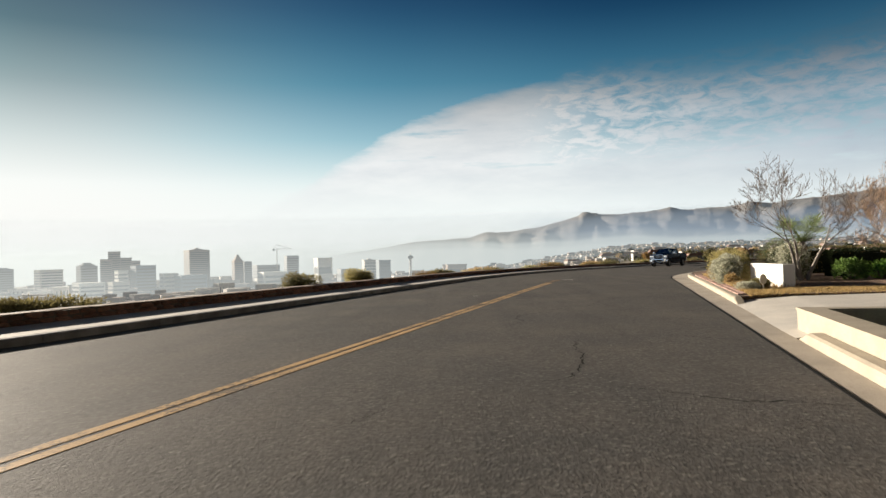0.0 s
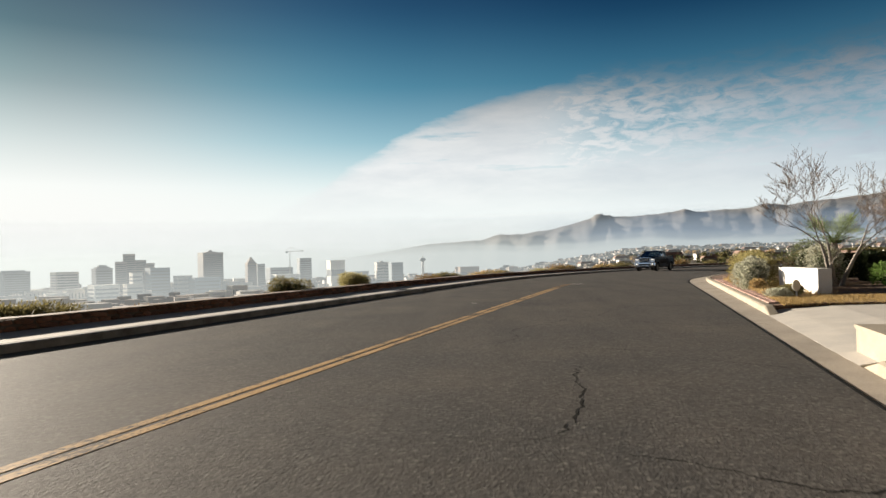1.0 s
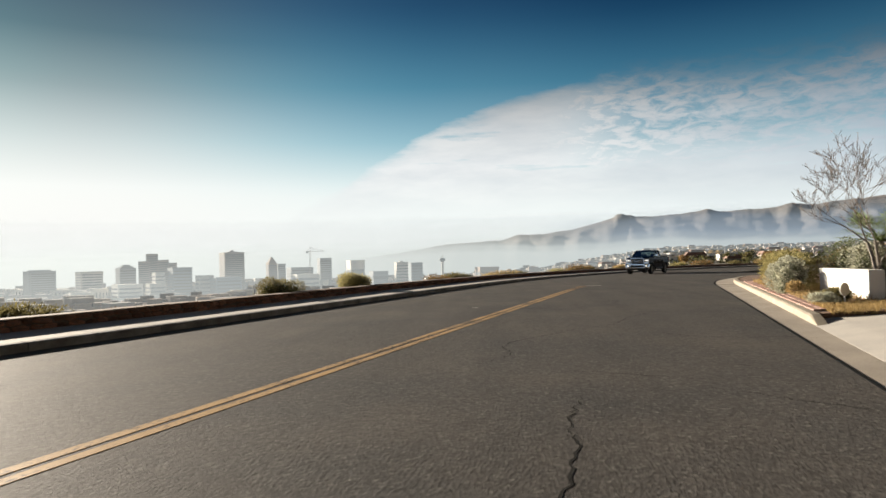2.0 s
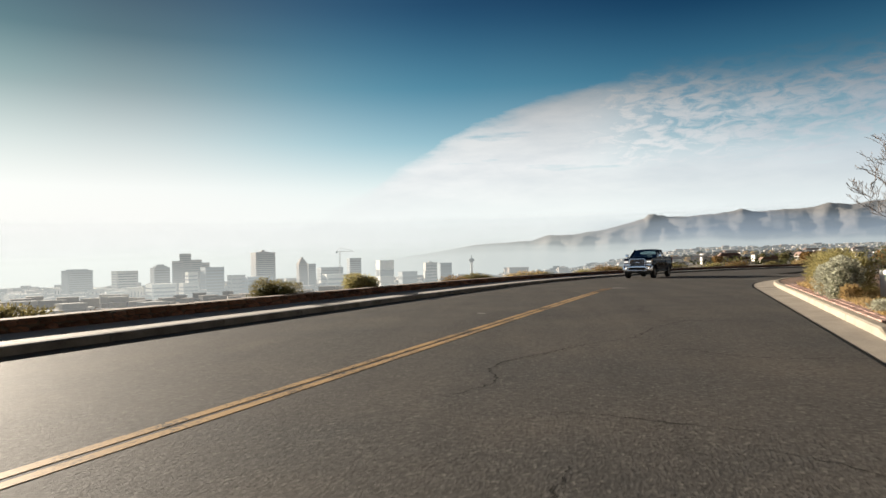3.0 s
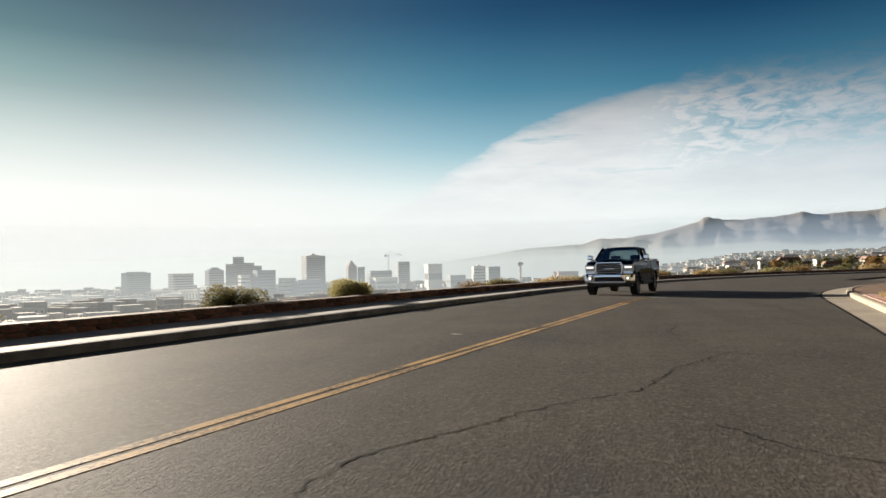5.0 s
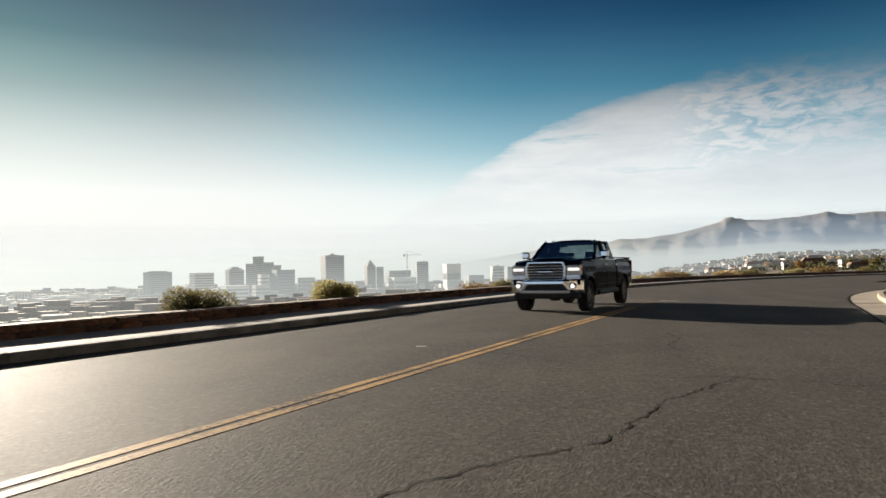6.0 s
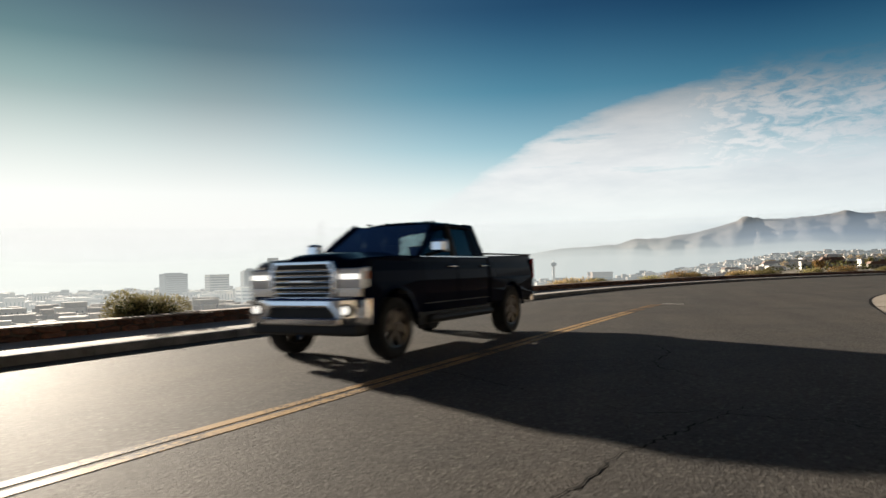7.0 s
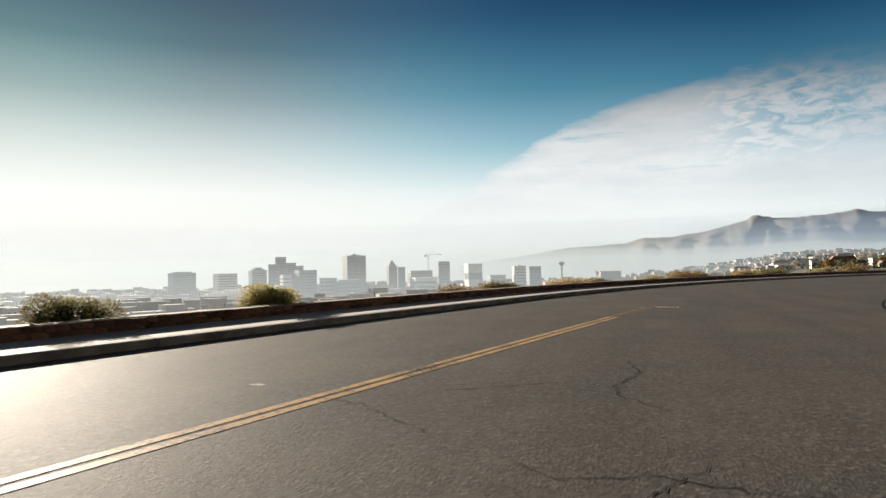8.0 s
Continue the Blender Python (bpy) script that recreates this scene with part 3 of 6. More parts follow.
def make_kerbs():
    # outer side: kerb, walk and low wall
    for i, s in enumerate(np.arange(S_BACK, S_FAR - 0.1, 3.05)):
        ob = part("kerb", strip([(KERB_L, -0.1), (KERB_L + 0.02, 0.13), (KERB_L - 0.02, 0.155), (KERB_L - 0.17, 0.16), (KERB_L - 0.17, -0.1)], s, s + 3.03, 1.01), KERB_SHADED)
        tagged(ob, "grey concrete kerb beside the outer walk, darkened for its shade", "kerb", "outer kerb stones", "structure")
    walk_ob = part("pavement", strip([(KERB_L - 0.17, -0.1), (KERB_L - 0.17, 0.135), (WALL_L, 0.155), (WALL_L, -0.1)], S_BACK, S_FAR, 2), MORTAR)
    tagged(walk_ob, "pale concrete pavement along a low stone wall", "pavement", kind="structure")
    for i, s in enumerate(np.arange(S_BACK + 0.3, S_FAR - 2, 1.52)):
        part("slab", strip([(KERB_L - 0.185, 0.1), (KERB_L - 0.185, 0.16), (WALL_L, 0.178), (WALL_L, 0.1)], s, s + 1.505, 0.76), CONCRETE, walk_ob)
    # inner side: gutter pan, kerb with a dropped stretch at the driveway
    ob = part("gutter", strip([(EDGE_R - 0.7, -0.15), (EDGE_R - 0.7, -0.01), (EDGE_R - 0.3, 0.005), (KERB_R, 0.012), (KERB_R, -0.15)], S_BACK, CORNER_AT, 1.5), GUTTER)
    tagged(ob, "stained concrete gutter pan beside the asphalt", "gutter", kind="structure")
    ob = part("gutter", strip([(5.52, -0.15), (5.52, 0.016), (KERB_R, 0.024), (KERB_R, -0.15)], CORNER_AT, CORNER_END, 1.0, inner_drift), GUTTER)
    tagged(ob, "stained concrete gutter pan easing away from the road", "gutter", kind="structure")
    ob = part("gutter_seam", strip([(5.44, -0.02), (5.44, 0.02), (5.52, 0.02), (5.52, -0.02)], CORNER_AT, CORNER_END, 1.0, inner_drift), TAR)
    tagged(ob, "black tar seam between asphalt and gutter", "seam", kind="structure")
    ob = part("gutter_seam", strip([(EDGE_R - 0.035, -0.01), (EDGE_R - 0.03, 0.0165), (EDGE_R + 0.015, 0.0165), (EDGE_R + 0.02, -0.01)], S_BACK, CORNER_AT, 1.5, lane_drift), TAR)
    tagged(ob, "black tar seam between asphalt and gutter", "seam", kind="structure")
    spans = [(S_BACK, -10.4)] + [(s, s + 2.78) for s in (-2.2, 0.6, 3.4, 6.2, 9.0, 11.8)] + [(s, s + 2.78) for s in (14.6, 17.4, 20.2, 23.0, 25.8)] + [(28.6, CORNER_END - 0.02)]
    for a, b in spans:
        ob = part("kerb", strip([(KERB_R, -0.1), (KERB_R + 0.02, 0.13), (KERB_R + 0.06, 0.155), (KERB_R + 0.2, 0.16), (KERB_R + 0.2, -0.1)], a, b, 1.0, inner_drift), KERB)
        tagged(ob, "sunlit cream concrete kerb beside the planting bed", "kerb", "inner kerb stones", "structure")
    # the kerb turns off round the corner of a side street
    for name, mat, section, label in (
            ("kerb", KERB, [(0.0, -0.1), (0.02, 0.13), (0.06, 0.155), (0.2, 0.16), (0.2, -0.1)], "sunlit cream concrete kerb round the corner"),
            ("gutter", GUTTER, [(-0.78, -0.15), (-0.78, 0.016), (0.0, 0.024), (0.0, -0.15)], "stained concrete gutter round the corner"),
            ("gutter_seam", TAR, [(-0.86, -0.02), (-0.86, 0.02), (-0.78, 0.02), (-0.78, -0.02)], "black tar seam round the corner")):
        bm, prev = bmesh.new(), None
        a0 = math.atan(2 * (CORNER_END - CORNER_AT) / 110)
        for k in range(15):
            a = a0 + radians(82) * k / 14
            ring = [bm.verts.new((*road(CORNER_END - CORNER_R * math.sin(a0) + (CORNER_R - d) * math.sin(a), KERB_R + inner_drift(CORNER_END) + CORNER_R * math.cos(a0) - (CORNER_R - d) * math.cos(a)), z + fall(CORNER_END))) for d, z in section]
            if prev:
                for j in range(len(section)):
                    bm.faces.new((prev[j], prev[(j + 1) % len(section)], ring[(j + 1) % len(section)], ring[j]))
            else:
                bm.faces.new(ring)
            prev = ring
        bm.faces.new(prev[::-1])
        bmesh.ops.recalc_face_normals(bm, faces=bm.faces[:])
        tagged(part(name, bm, mat), label, name.replace("_", " "), kind="structure")
    tagged(part("side_street", strip([(5.0, -0.22), (5.0, 0.010), (14, 0.010), (60, 0.3), (60, -0.22)], CORNER_AT, 46, 1.4), ASPHALT), "grey asphalt side street joining the road", "street", kind="structure")
    # kerb ends slope down to the driveway
    for a, b in ((-3.0, -2.2), (-10.4, -9.9)):
        bm = bmesh.new()
        hi_first = a < -5
        ring = []
        for s, h in ((a, 0.155 if hi_first else 0.02), (b, 0.02 if hi_first else 0.155)):
            ring.append([bm.verts.new((*road(s, o), z)) for o, z in ((KERB_R, -0.1), (KERB_R + 0.02, h * 0.85), (KERB_R + 0.06, h), (KERB_R + 0.2, h), (KERB_R + 0.2, -0.1))])
        for j in range(5):
            bm.faces.new((ring[0][j], ring[0][(j + 1) % 5], ring[1][(j + 1) % 5], ring[1][j]))
        bm.faces.new(ring[0]), bm.faces.new(ring[1][::-1])
        bmesh.ops.recalc_face_normals(bm, faces=bm.faces[:])
        tagged(part("kerb", bm, KERB), "sloped concrete kerb end beside the driveway", "kerb", "inner kerb stones", "structure")
    # driveway apron, rising to the lots
    bm = bmesh.new()
    rows = []
    for o, z in ((KERB_R, 0.0135), (KERB_R + 0.5, 0.07), (KERB_R + 1.4, 0.14), (KERB_R + 4, 0.2), (KERB_R + 16, 0.36)):
        flare = 0.7 * max(0.0, 1 - (o - KERB_R) / 1.2)
        rows.append([bm.verts.new((*road(-9.2 - flare * 0.8 + (7.3 + flare * 1.6) * k / 4, o), z)) for k in range(5)])
    for a, b in zip(rows, rows[1:]):
        for k in range(4):
            bm.faces.new((a[k], a[k + 1], b[k + 1], b[k]))
    ret = bmesh.ops.extrude_face_region(bm, geom=bm.faces[:])
    bmesh.ops.translate(bm, verts=[g for g in ret["geom"] if isinstance(g, bmesh.types.BMVert)], vec=(0, 0, -0.3))
    bmesh.ops.recalc_face_normals(bm, faces=bm.faces[:])
    tagged(part("driveway", bm, CONCRETE), "pale swept concrete driveway apron", "driveway", kind="structure")


make_ground()
make_road()
make_kerbs()


RIDGE = [(-14, 0.3), (-9, 0.9), (-5.2, 1.5), (-0.5, 1.75), (0.9, 2.15), (2.8, 2.12), (5.6, 2.5), (7.4, 2.95), (8.5, 3.25), (8.75, 3.52), (9.25, 3.54), (9.55, 3.38), (9.85, 3.43), (10.2, 3.28), (11.9, 3.25),
         (13.7, 3.35), (15.0, 3.5), (15.6, 3.65), (16.4, 3.38), (18.3, 3.43), (20, 3.46), (21.5, 3.75), (22.9, 3.53), (24.2, 3.7), (28, 3.95), (34, 4.6), (42, 4.9), (60, 4.4), (90, 3.6)]


def make_mountains():
    """A bare range whose crest heights are given in degrees over the azimuth; ribs and gullies run down from the crest."""
    azs, hs = [a for a, _ in RIDGE], [h for _, h in RIDGE]
    bm, grid = bmesh.new(), []
    for i in range(621):
        az = -14 + 104 * i / 620
        crest = np.interp(az, azs, hs)
        crest += 0.05 * noise.noise((az * 0.9, 0, 0)) + 0.04 * noise.noise((az * 3.1, 3, 0)) if az > -4 else 0
        row = []
        for j in range(27):
            k = j / 26
            r = 2450 + 1150 * k
            foot = plain_height(r * math.sin(radians(az)), r * math.cos(radians(az))) - 8
            high = 1.3 + 3600 * math.tan(radians(max(0.05, crest)))
            wx, wy = r * math.sin(radians(az)), r * math.cos(radians(az))
            rib = 0.0
            for size, weight, lift in ((620, 1.0, 0.0), (260, 0.55, 7.0), (110, 0.26, 3.0), (48, 0.12, 9.0)):
                rib += weight * (0.55 - 1.6 * abs(noise.noise((wx / size + 0.35 * wy / size, 0.6 * wy / size, lift))))
            shape = k ** 1.25
            z = foot + (high - foot) * shape + 40 * rib * math.sin(math.pi * min(1.0, k * 1.04)) ** 0.8 * min(1, crest / 2.5)
            rr = r + 120 * noise.noise((az * 0.8, k * 2, 9.0)) * math.sin(math.pi * k)
            row.append(bm.verts.new((rr * math.sin(radians(az)), rr * math.cos(radians(az)), z)))
        r = 3800
        row.append(bm.verts.new((r * math.sin(radians(az)), r * math.cos(radians(az)), -60)))
        grid.append(row)
    for a, b in zip(grid, grid[1:]):
        for j in range(27):
            bm.faces.new((a[j], b[j], b[j + 1], a[j + 1]))
    bmesh.ops.recalc_face_normals(bm, faces=bm.faces[:])
    tagged(part("mountain_range", bm, ROCK, smooth=True), "bare grey-brown desert mountain range in haze", "mountains", kind="structure")


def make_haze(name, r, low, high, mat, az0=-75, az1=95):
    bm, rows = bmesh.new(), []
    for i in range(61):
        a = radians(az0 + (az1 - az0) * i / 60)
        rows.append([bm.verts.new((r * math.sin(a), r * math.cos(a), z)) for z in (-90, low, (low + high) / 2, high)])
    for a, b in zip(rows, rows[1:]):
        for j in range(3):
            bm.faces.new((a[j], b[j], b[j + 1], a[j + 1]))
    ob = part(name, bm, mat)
    tagged(ob, "translucent self-glowing sheet painted as pale valley haze", "haze", kind="structure")


make_mountains()
# translucent sheets with their own glow paint the haze at five distances
make_haze("backdrop_haze", 2420, -20, 260, haze_material("mountain_haze_glow", (0.34, 0.56, 0.95), 0.20, -30, 250, 0.50, ((0.38, 1.0), (0.53, 0.6), (0.63, 0.08), (1.0, 0.0)), 0))
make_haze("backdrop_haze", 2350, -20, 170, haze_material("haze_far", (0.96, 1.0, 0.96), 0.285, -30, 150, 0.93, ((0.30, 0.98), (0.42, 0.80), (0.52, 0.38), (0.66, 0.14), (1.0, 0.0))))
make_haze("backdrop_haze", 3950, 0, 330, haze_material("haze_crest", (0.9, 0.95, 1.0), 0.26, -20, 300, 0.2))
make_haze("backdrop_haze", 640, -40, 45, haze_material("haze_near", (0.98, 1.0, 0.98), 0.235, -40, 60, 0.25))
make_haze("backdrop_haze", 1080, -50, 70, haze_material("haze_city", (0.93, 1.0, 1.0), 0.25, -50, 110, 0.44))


# ---- plants ----
def leaf_material(name, base, spread=0.45, rough=0.7):
    m = material(name, base, rough, scale=3, spread=0.2, fine=20, bump=0, island=spread, spec=0.25)
    nt = m.node_tree
    b = nt.nodes["Principled BSDF"]
    out = nt.nodes["Material Output"]
    through_light, both = nt.nodes.new("ShaderNodeBsdfTranslucent"), nt.nodes.new("ShaderNodeMixShader")
    link(nt, b.inputs["Base Color"].links[0].from_socket, through_light.inputs[0])
    both.inputs[0].default_value = 0.42
    link(nt, b.outputs[0], both.inputs[1])
    link(nt, through_light.outputs[0], both.inputs[2])
    link(nt, both.outputs[0], out.inputs[0])
    return m


SAGE = leaf_material("sage_leaf", (0.46, 0.46, 0.36))
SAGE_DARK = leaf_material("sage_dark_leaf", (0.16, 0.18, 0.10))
GOLD = leaf_material("dry_gold_leaf", (0.44, 0.32, 0.15))
GREEN = leaf_material("green_leaf", (0.15, 0.24, 0.06))
LIME = leaf_material("bright_green_leaf", (0.24, 0.42, 0.08))
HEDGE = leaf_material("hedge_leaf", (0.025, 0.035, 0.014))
JUNIPER = leaf_material("juniper_leaf", (0.19, 0.165, 0.07))
MESQUITE = leaf_material("yellow_green_leaf", (0.36, 0.32, 0.14))
PALM_LEAF = leaf_material("pale_palm_leaf", (0.24, 0.30, 0.12))
AUTUMN = leaf_material("autumn_leaf", (0.25, 0.155, 0.06))
STRAW = leaf_material("dry_grass_blade", (0.42, 0.30, 0.13))
BARK = material("grey_bark", (0.30, 0.26, 0.225), 0.9, scale=8, spread=0.35, fine=50, bump=0.5, dist=0.02)
PALE_BARK = material("tan_bark", (0.42, 0.30, 0.21), 0.9, scale=8, spread=0.25, fine=50, bump=0.4, dist=0.02)
DARK_TWIG = material("dark_twig", (0.24, 0.19, 0.155), 0.9, scale=8, spread=0.3, fine=50, bump=0.3)


def leaf(bm, p, d, size, wide=0.5):
    """One small leaf at p, pointing along d."""
    d = d.normalized()
    side = d.cross(Vector((random.uniform(-1, 1), random.uniform(-1, 1), random.uniform(-1, 1))))
    side = side.normalized() * size * wide * 0.5 if side.length > 1e-4 else Vector((size * 0.2, 0, 0))
    q = [p, p + d * size * 0.5 + side, p + d * size, p + d * size * 0.5 - side]
    bm.faces.new([bm.verts.new(v) for v in q])


def leafy(rx, ry, rz, n, size, wide=0.5, lumps=5, ground=True, fill=0.55, seed=1):
    """A crown of many leaves: several overlapping lumps with an uneven outline and gaps."""
    random.seed(seed)
    bm = bmesh.new()
    balls = [(Vector((random.uniform(-0.55, 0.55) * rx, random.uniform(-0.55, 0.55) * ry, random.uniform(0.35, 1.2) * rz)), random.uniform(0.42, 0.72)) for _ in range(lumps)]
    balls.append((Vector((0, 0, rz * 0.75)), 0.72))
    k = 0
    while k < n:
        c, r = random.choice(balls)
        v = Vector((random.gauss(0, 1), random.gauss(0, 1), random.gauss(0, 1))).normalized()
        rr = r * (fill + (1 - fill) * random.random() ** 0.5)
        rr *= 1 + 0.28 * noise.noise(v * 3 + c)
        p = c + Vector((v.x * rx * rr, v.y * ry * rr, v.z * rz * rr))
        if ground and p.z < 0.01:
            p.z = 0.01 + random.random() * 0.06
        leaf(bm, p, v + 0.7 * Vector((random.uniform(-1, 1), random.uniform(-1, 1), random.uniform(-0.3, 1))), size * random.uniform(0.6, 1.4), wide)
        k += 1
    return bm


def stems(n, rx, ry, h, r=0.012, seed=2):
    random.seed(seed)
    bm = bmesh.new()
    for _ in range(n):
        a = random.uniform(0, 6.28)
        tip = Vector((math.cos(a) * rx * random.uniform(0.2, 0.8), math.sin(a) * ry * random.uniform(0.2, 0.8), h * random.uniform(0.5, 0.9)))
        tube(bm, [(0.1 * tip.x, 0.1 * tip.y, -0.05), (0.5 * tip.x, 0.5 * tip.y, 0.5 * tip.z), tip], [r * 1.5, r, r * 0.4], 5)
    return bm


def shrub(name, label, at, rx, ry, rz, mat, n=2600, size=0.06, wide=0.5, lumps=6, seed=1, fill=0.55, inner=None):
    t = thing(name, label, "shrub", m=Matrix.Translation(at))
    part("stems", stems(14, rx, ry, rz * 1.2, 0.012 * max(1, rz), seed), DARK_TWIG, t)
    part("foliage", leafy(rx, ry, rz, n, size, wide, lumps, True, fill, seed), mat, t)
    # inner leaves get a darker leaf colour, painting shade deep in the crown
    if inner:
        part("inner_foliage", leafy(rx * 0.75, ry * 0.75, rz * 0.8, n // 3, size * 1.4, wide, lumps, True, 0.2, seed), inner, t, "inner leaves coloured darker for crown shade")
    return t


def branch(bm_big, bm_twig, p, d, length, r, depth, rng, spread, lift):
    """Grows a limb that bends, tapers and forks."""
    pts, radii, q, way = [p], [r], p.copy(), d.normalized()
    for k in range(4):
        way = (way + Vector((rng.uniform(-1, 1), rng.uniform(-1, 1), rng.uniform(-0.6, 1))) * 0.16 + Vector((0, 0, lift))).normalized()
        q = q + way * length / 4
        pts.append(q.copy())
        radii.append(max(0.005, r * (1 - 0.11 * (k + 1))))
    tube(bm_big if r > 0.016 else bm_twig, pts, radii, 6 if r > 0.03 else 4, False)
    if depth == 0:
        return
    for k in range(rng.choice((2, 3, 3)) if depth > 1 else 3):
        at = pts[rng.choice((1, 2, 3, 4))] if k else pts[4]
        side = Vector((rng.uniform(-1, 1), rng.uniform(-1, 1), rng.uniform(-0.35, 0.75)))
        branch(bm_big, bm_twig, at, way + side * spread, length * rng.uniform(0.58, 0.85), radii[-1] * rng.uniform(0.55, 0.75), depth - 1, rng, spread, lift)


def bare_tree(name, label, at, trunks, length, r, depth, mat, twig, seed, spread=0.75, lift=0.05):
    t = thing(name, label, "tree", m=Matrix.Translation(at))
    rng = random.Random(seed)
    twigs = bmesh.new()
    for d in trunks:
        bm = bmesh.new()
        branch(bm, twigs, Vector((d[0] * 0.12, d[1] * 0.12, -0.15)), Vector(d), length, r, depth, rng, spread, lift)
        part("trunk", bm, mat, t, smooth=True)
    part("twig_crown", twigs, twig, t, "leafless thin twigs")
    return t


def palm(at, fronds=34, length=1.45):
    t = thing("palm_tree", "green fan palm with a short shaggy trunk", "palm tree", m=Matrix.Translation(at))
    bm = bmesh.new()
    tube(bm, [(0, 0, -0.2), (0.02, 0, 0.5), (0.0, 0.03, 1.0), (0, 0, 1.35)], [0.2, 0.17, 0.16, 0.1], 10)
    part("trunk", bm, BARK, t)
    rng = random.Random(8)
    for k in range(fronds):
        bm = bmesh.new()
        a, up = k * 2.4, rng.uniform(-0.25, 1.1)
        way = Vector((math.cos(a) * math.cos(up), math.sin(a) * math.cos(up), math.sin(up)))
        stem_end = Vector((0, 0, 1.35)) + way * length * 0.5 + Vector((0, 0, -0.05))
        tube(bm, [(0, 0, 1.3), Vector((0, 0, 1.35)) + way * length * 0.25, stem_end], [0.018, 0.013, 0.008], 4)
        side = way.cross(Vector((0, 0, 1))).normalized()
        for j in range(-8, 9):
            b = j / 8 * 1.15
            d = (way * math.cos(b) + side * math.sin(b)).normalized()
            tip = stem_end + d * length * 0.5 * rng.uniform(0.85, 1.05) + Vector((0, 0, -0.18 * rng.random()))
            mid = stem_end + d * length * 0.28
            w = side * 0.016
            vs = [bm.verts.new(v) for v in (stem_end, mid + w, tip, mid - w)]
            bm.faces.new(vs)
        part("frond", bm, PALM_LEAF if up > -0.05 else JUNIPER, t)
    return t


# ---- the inner side of the bend: beds, walls and planting ----
def g(s, o, z=0.18):
    return (*road(s, o), z + fall(s))


def strip_piece(name, label, category, section, s0, s1, mat, kind="structure", bevel=0.0):
    return tagged(part(name, strip(section, s0, s1, 0.8), mat, bevel=bevel), label, category, kind=kind)


strip_piece("planting_bed", "reddish gravel and soil planting bed", "bed", [(6.5, -0.1), (6.5, 0.14), (7.6, 0.19), (13, 0.26), (24, 0.5), (24, -0.1)], -1.9, CORNER_AT, BED)
tagged(part("planting_bed", strip([(6.5, -0.1), (6.5, 0.14), (7.6, 0.19), (13, 0.26), (24, 0.5), (24, -0.1)], CORNER_AT, CORNER_END, 1.0, inner_drift), BED), "reddish gravel and soil planting bed at the corner", "bed", kind="structure")
# raised planter beside the driveway: a cream wall on two sides
t = thing("raised_planter", "cream concrete planter wall around a sunken lawn", "planter")
part("front_wall", strip([(6.52, -0.1), (6.52, 0.33), (6.5, 0.335), (6.5, 0.38), (6.86, 0.38), (6.86, -0.1)], -40, -8.75, 1.0), KERB, t)
part("side_wall", strip([(6.86, -0.1), (6.86, 0.378), (16, 0.42), (16, -0.1)], -9.08, -8.76, 0.3), KERB, t)
part("lawn_floor", strip([(6.86, -0.1), (6.86, 0.07), (16, 0.12), (16, -0.1)], -40, -9.08, 1.0), BED, t, "shaded soil inside the planter")
# white end wall by the drive
t = thing("garden_wall", "white stucco garden wall standing among shrubs", "wall")
a, b = road(1.25, 8.05), road(4.5, 7.62)
along = (b - a).normalized()
out_way = Vector((along.y, -along.x)) * 0.34
bm = bmesh.new()
prism(bm, [tuple(a), tuple(b), tuple(b + out_way), tuple(a + out_way)], 0.0, 0.86, "z")
part("wall_body", bm, STUCCO, t, bevel=0.015)
t = thing("garden_pillar", "white stucco pillar behind grey-green shrubs", "pillar")
part("pillar_body", strip([(7.1, 0.0), (7.1, 0.95), (7.4, 0.95), (7.4, 0.0)], 7.7, 8.1, 0.3), STUCCO, t, bevel=0.02)


def grass_patch(name, label, n, s0, s1, o0, o1, h, mat, z0, seed, mound=0.0):
    rng = random.Random(seed)
    bm = bmesh.new()
    for _ in range(n):
        s, o = rng.uniform(s0, s1), o0 + (o1 - o0) * rng.random() ** 1.3
        k = mound * math.sin(math.pi * (s - s0) / (s1 - s0))
        p = Vector((*road(s, o), z0 + 0.01 * (o - o0) + k))
        hh, a = h * rng.uniform(0.5, 1.3), rng.uniform(0, 6.28)
        w = Vector((math.cos(a), math.sin(a), 0)) * 0.012
        lean = Vector((rng.uniform(-1, 1), rng.uniform(-1, 1), 0)) * hh * 0.6
        bm.faces.new([bm.verts.new(v) for v in (p - w, p + w, p + lean + Vector((0, 0, hh)))])
    tagged(part(name, bm, mat), label, "grass", kind="stuff")


strip_piece("lawn", "low mound of dry straw-coloured turf", "lawn", [(6.75, -0.05), (6.85, 0.14), (8, 0.18), (24, 0.42), (24, -0.05)], -1.75, 0.7, material("dry_turf", (0.36, 0.25, 0.09), 0.95, scale=1.5, spread=0.4, fine=40, bump=0.8, dist=0.04, tint=(0.22, 0.16, 0.06)))
grass_patch("grass", "dry straw-coloured winter grass beside the driveway", 26000, -1.95, 0.75, 6.75, 16, 0.085, STRAW, 0.125, 3, 0.03)
grass_patch("grass", "sparse dry grass among the shrubs", 5000, 1.0, 14, 6.8, 8.4, 0.16, GOLD, 0.15, 5)
grass_patch("grass", "thin green grass inside the raised planter", 9000, -20, -9.2, 7.0, 12, 0.06, LIME, 0.08, 7)

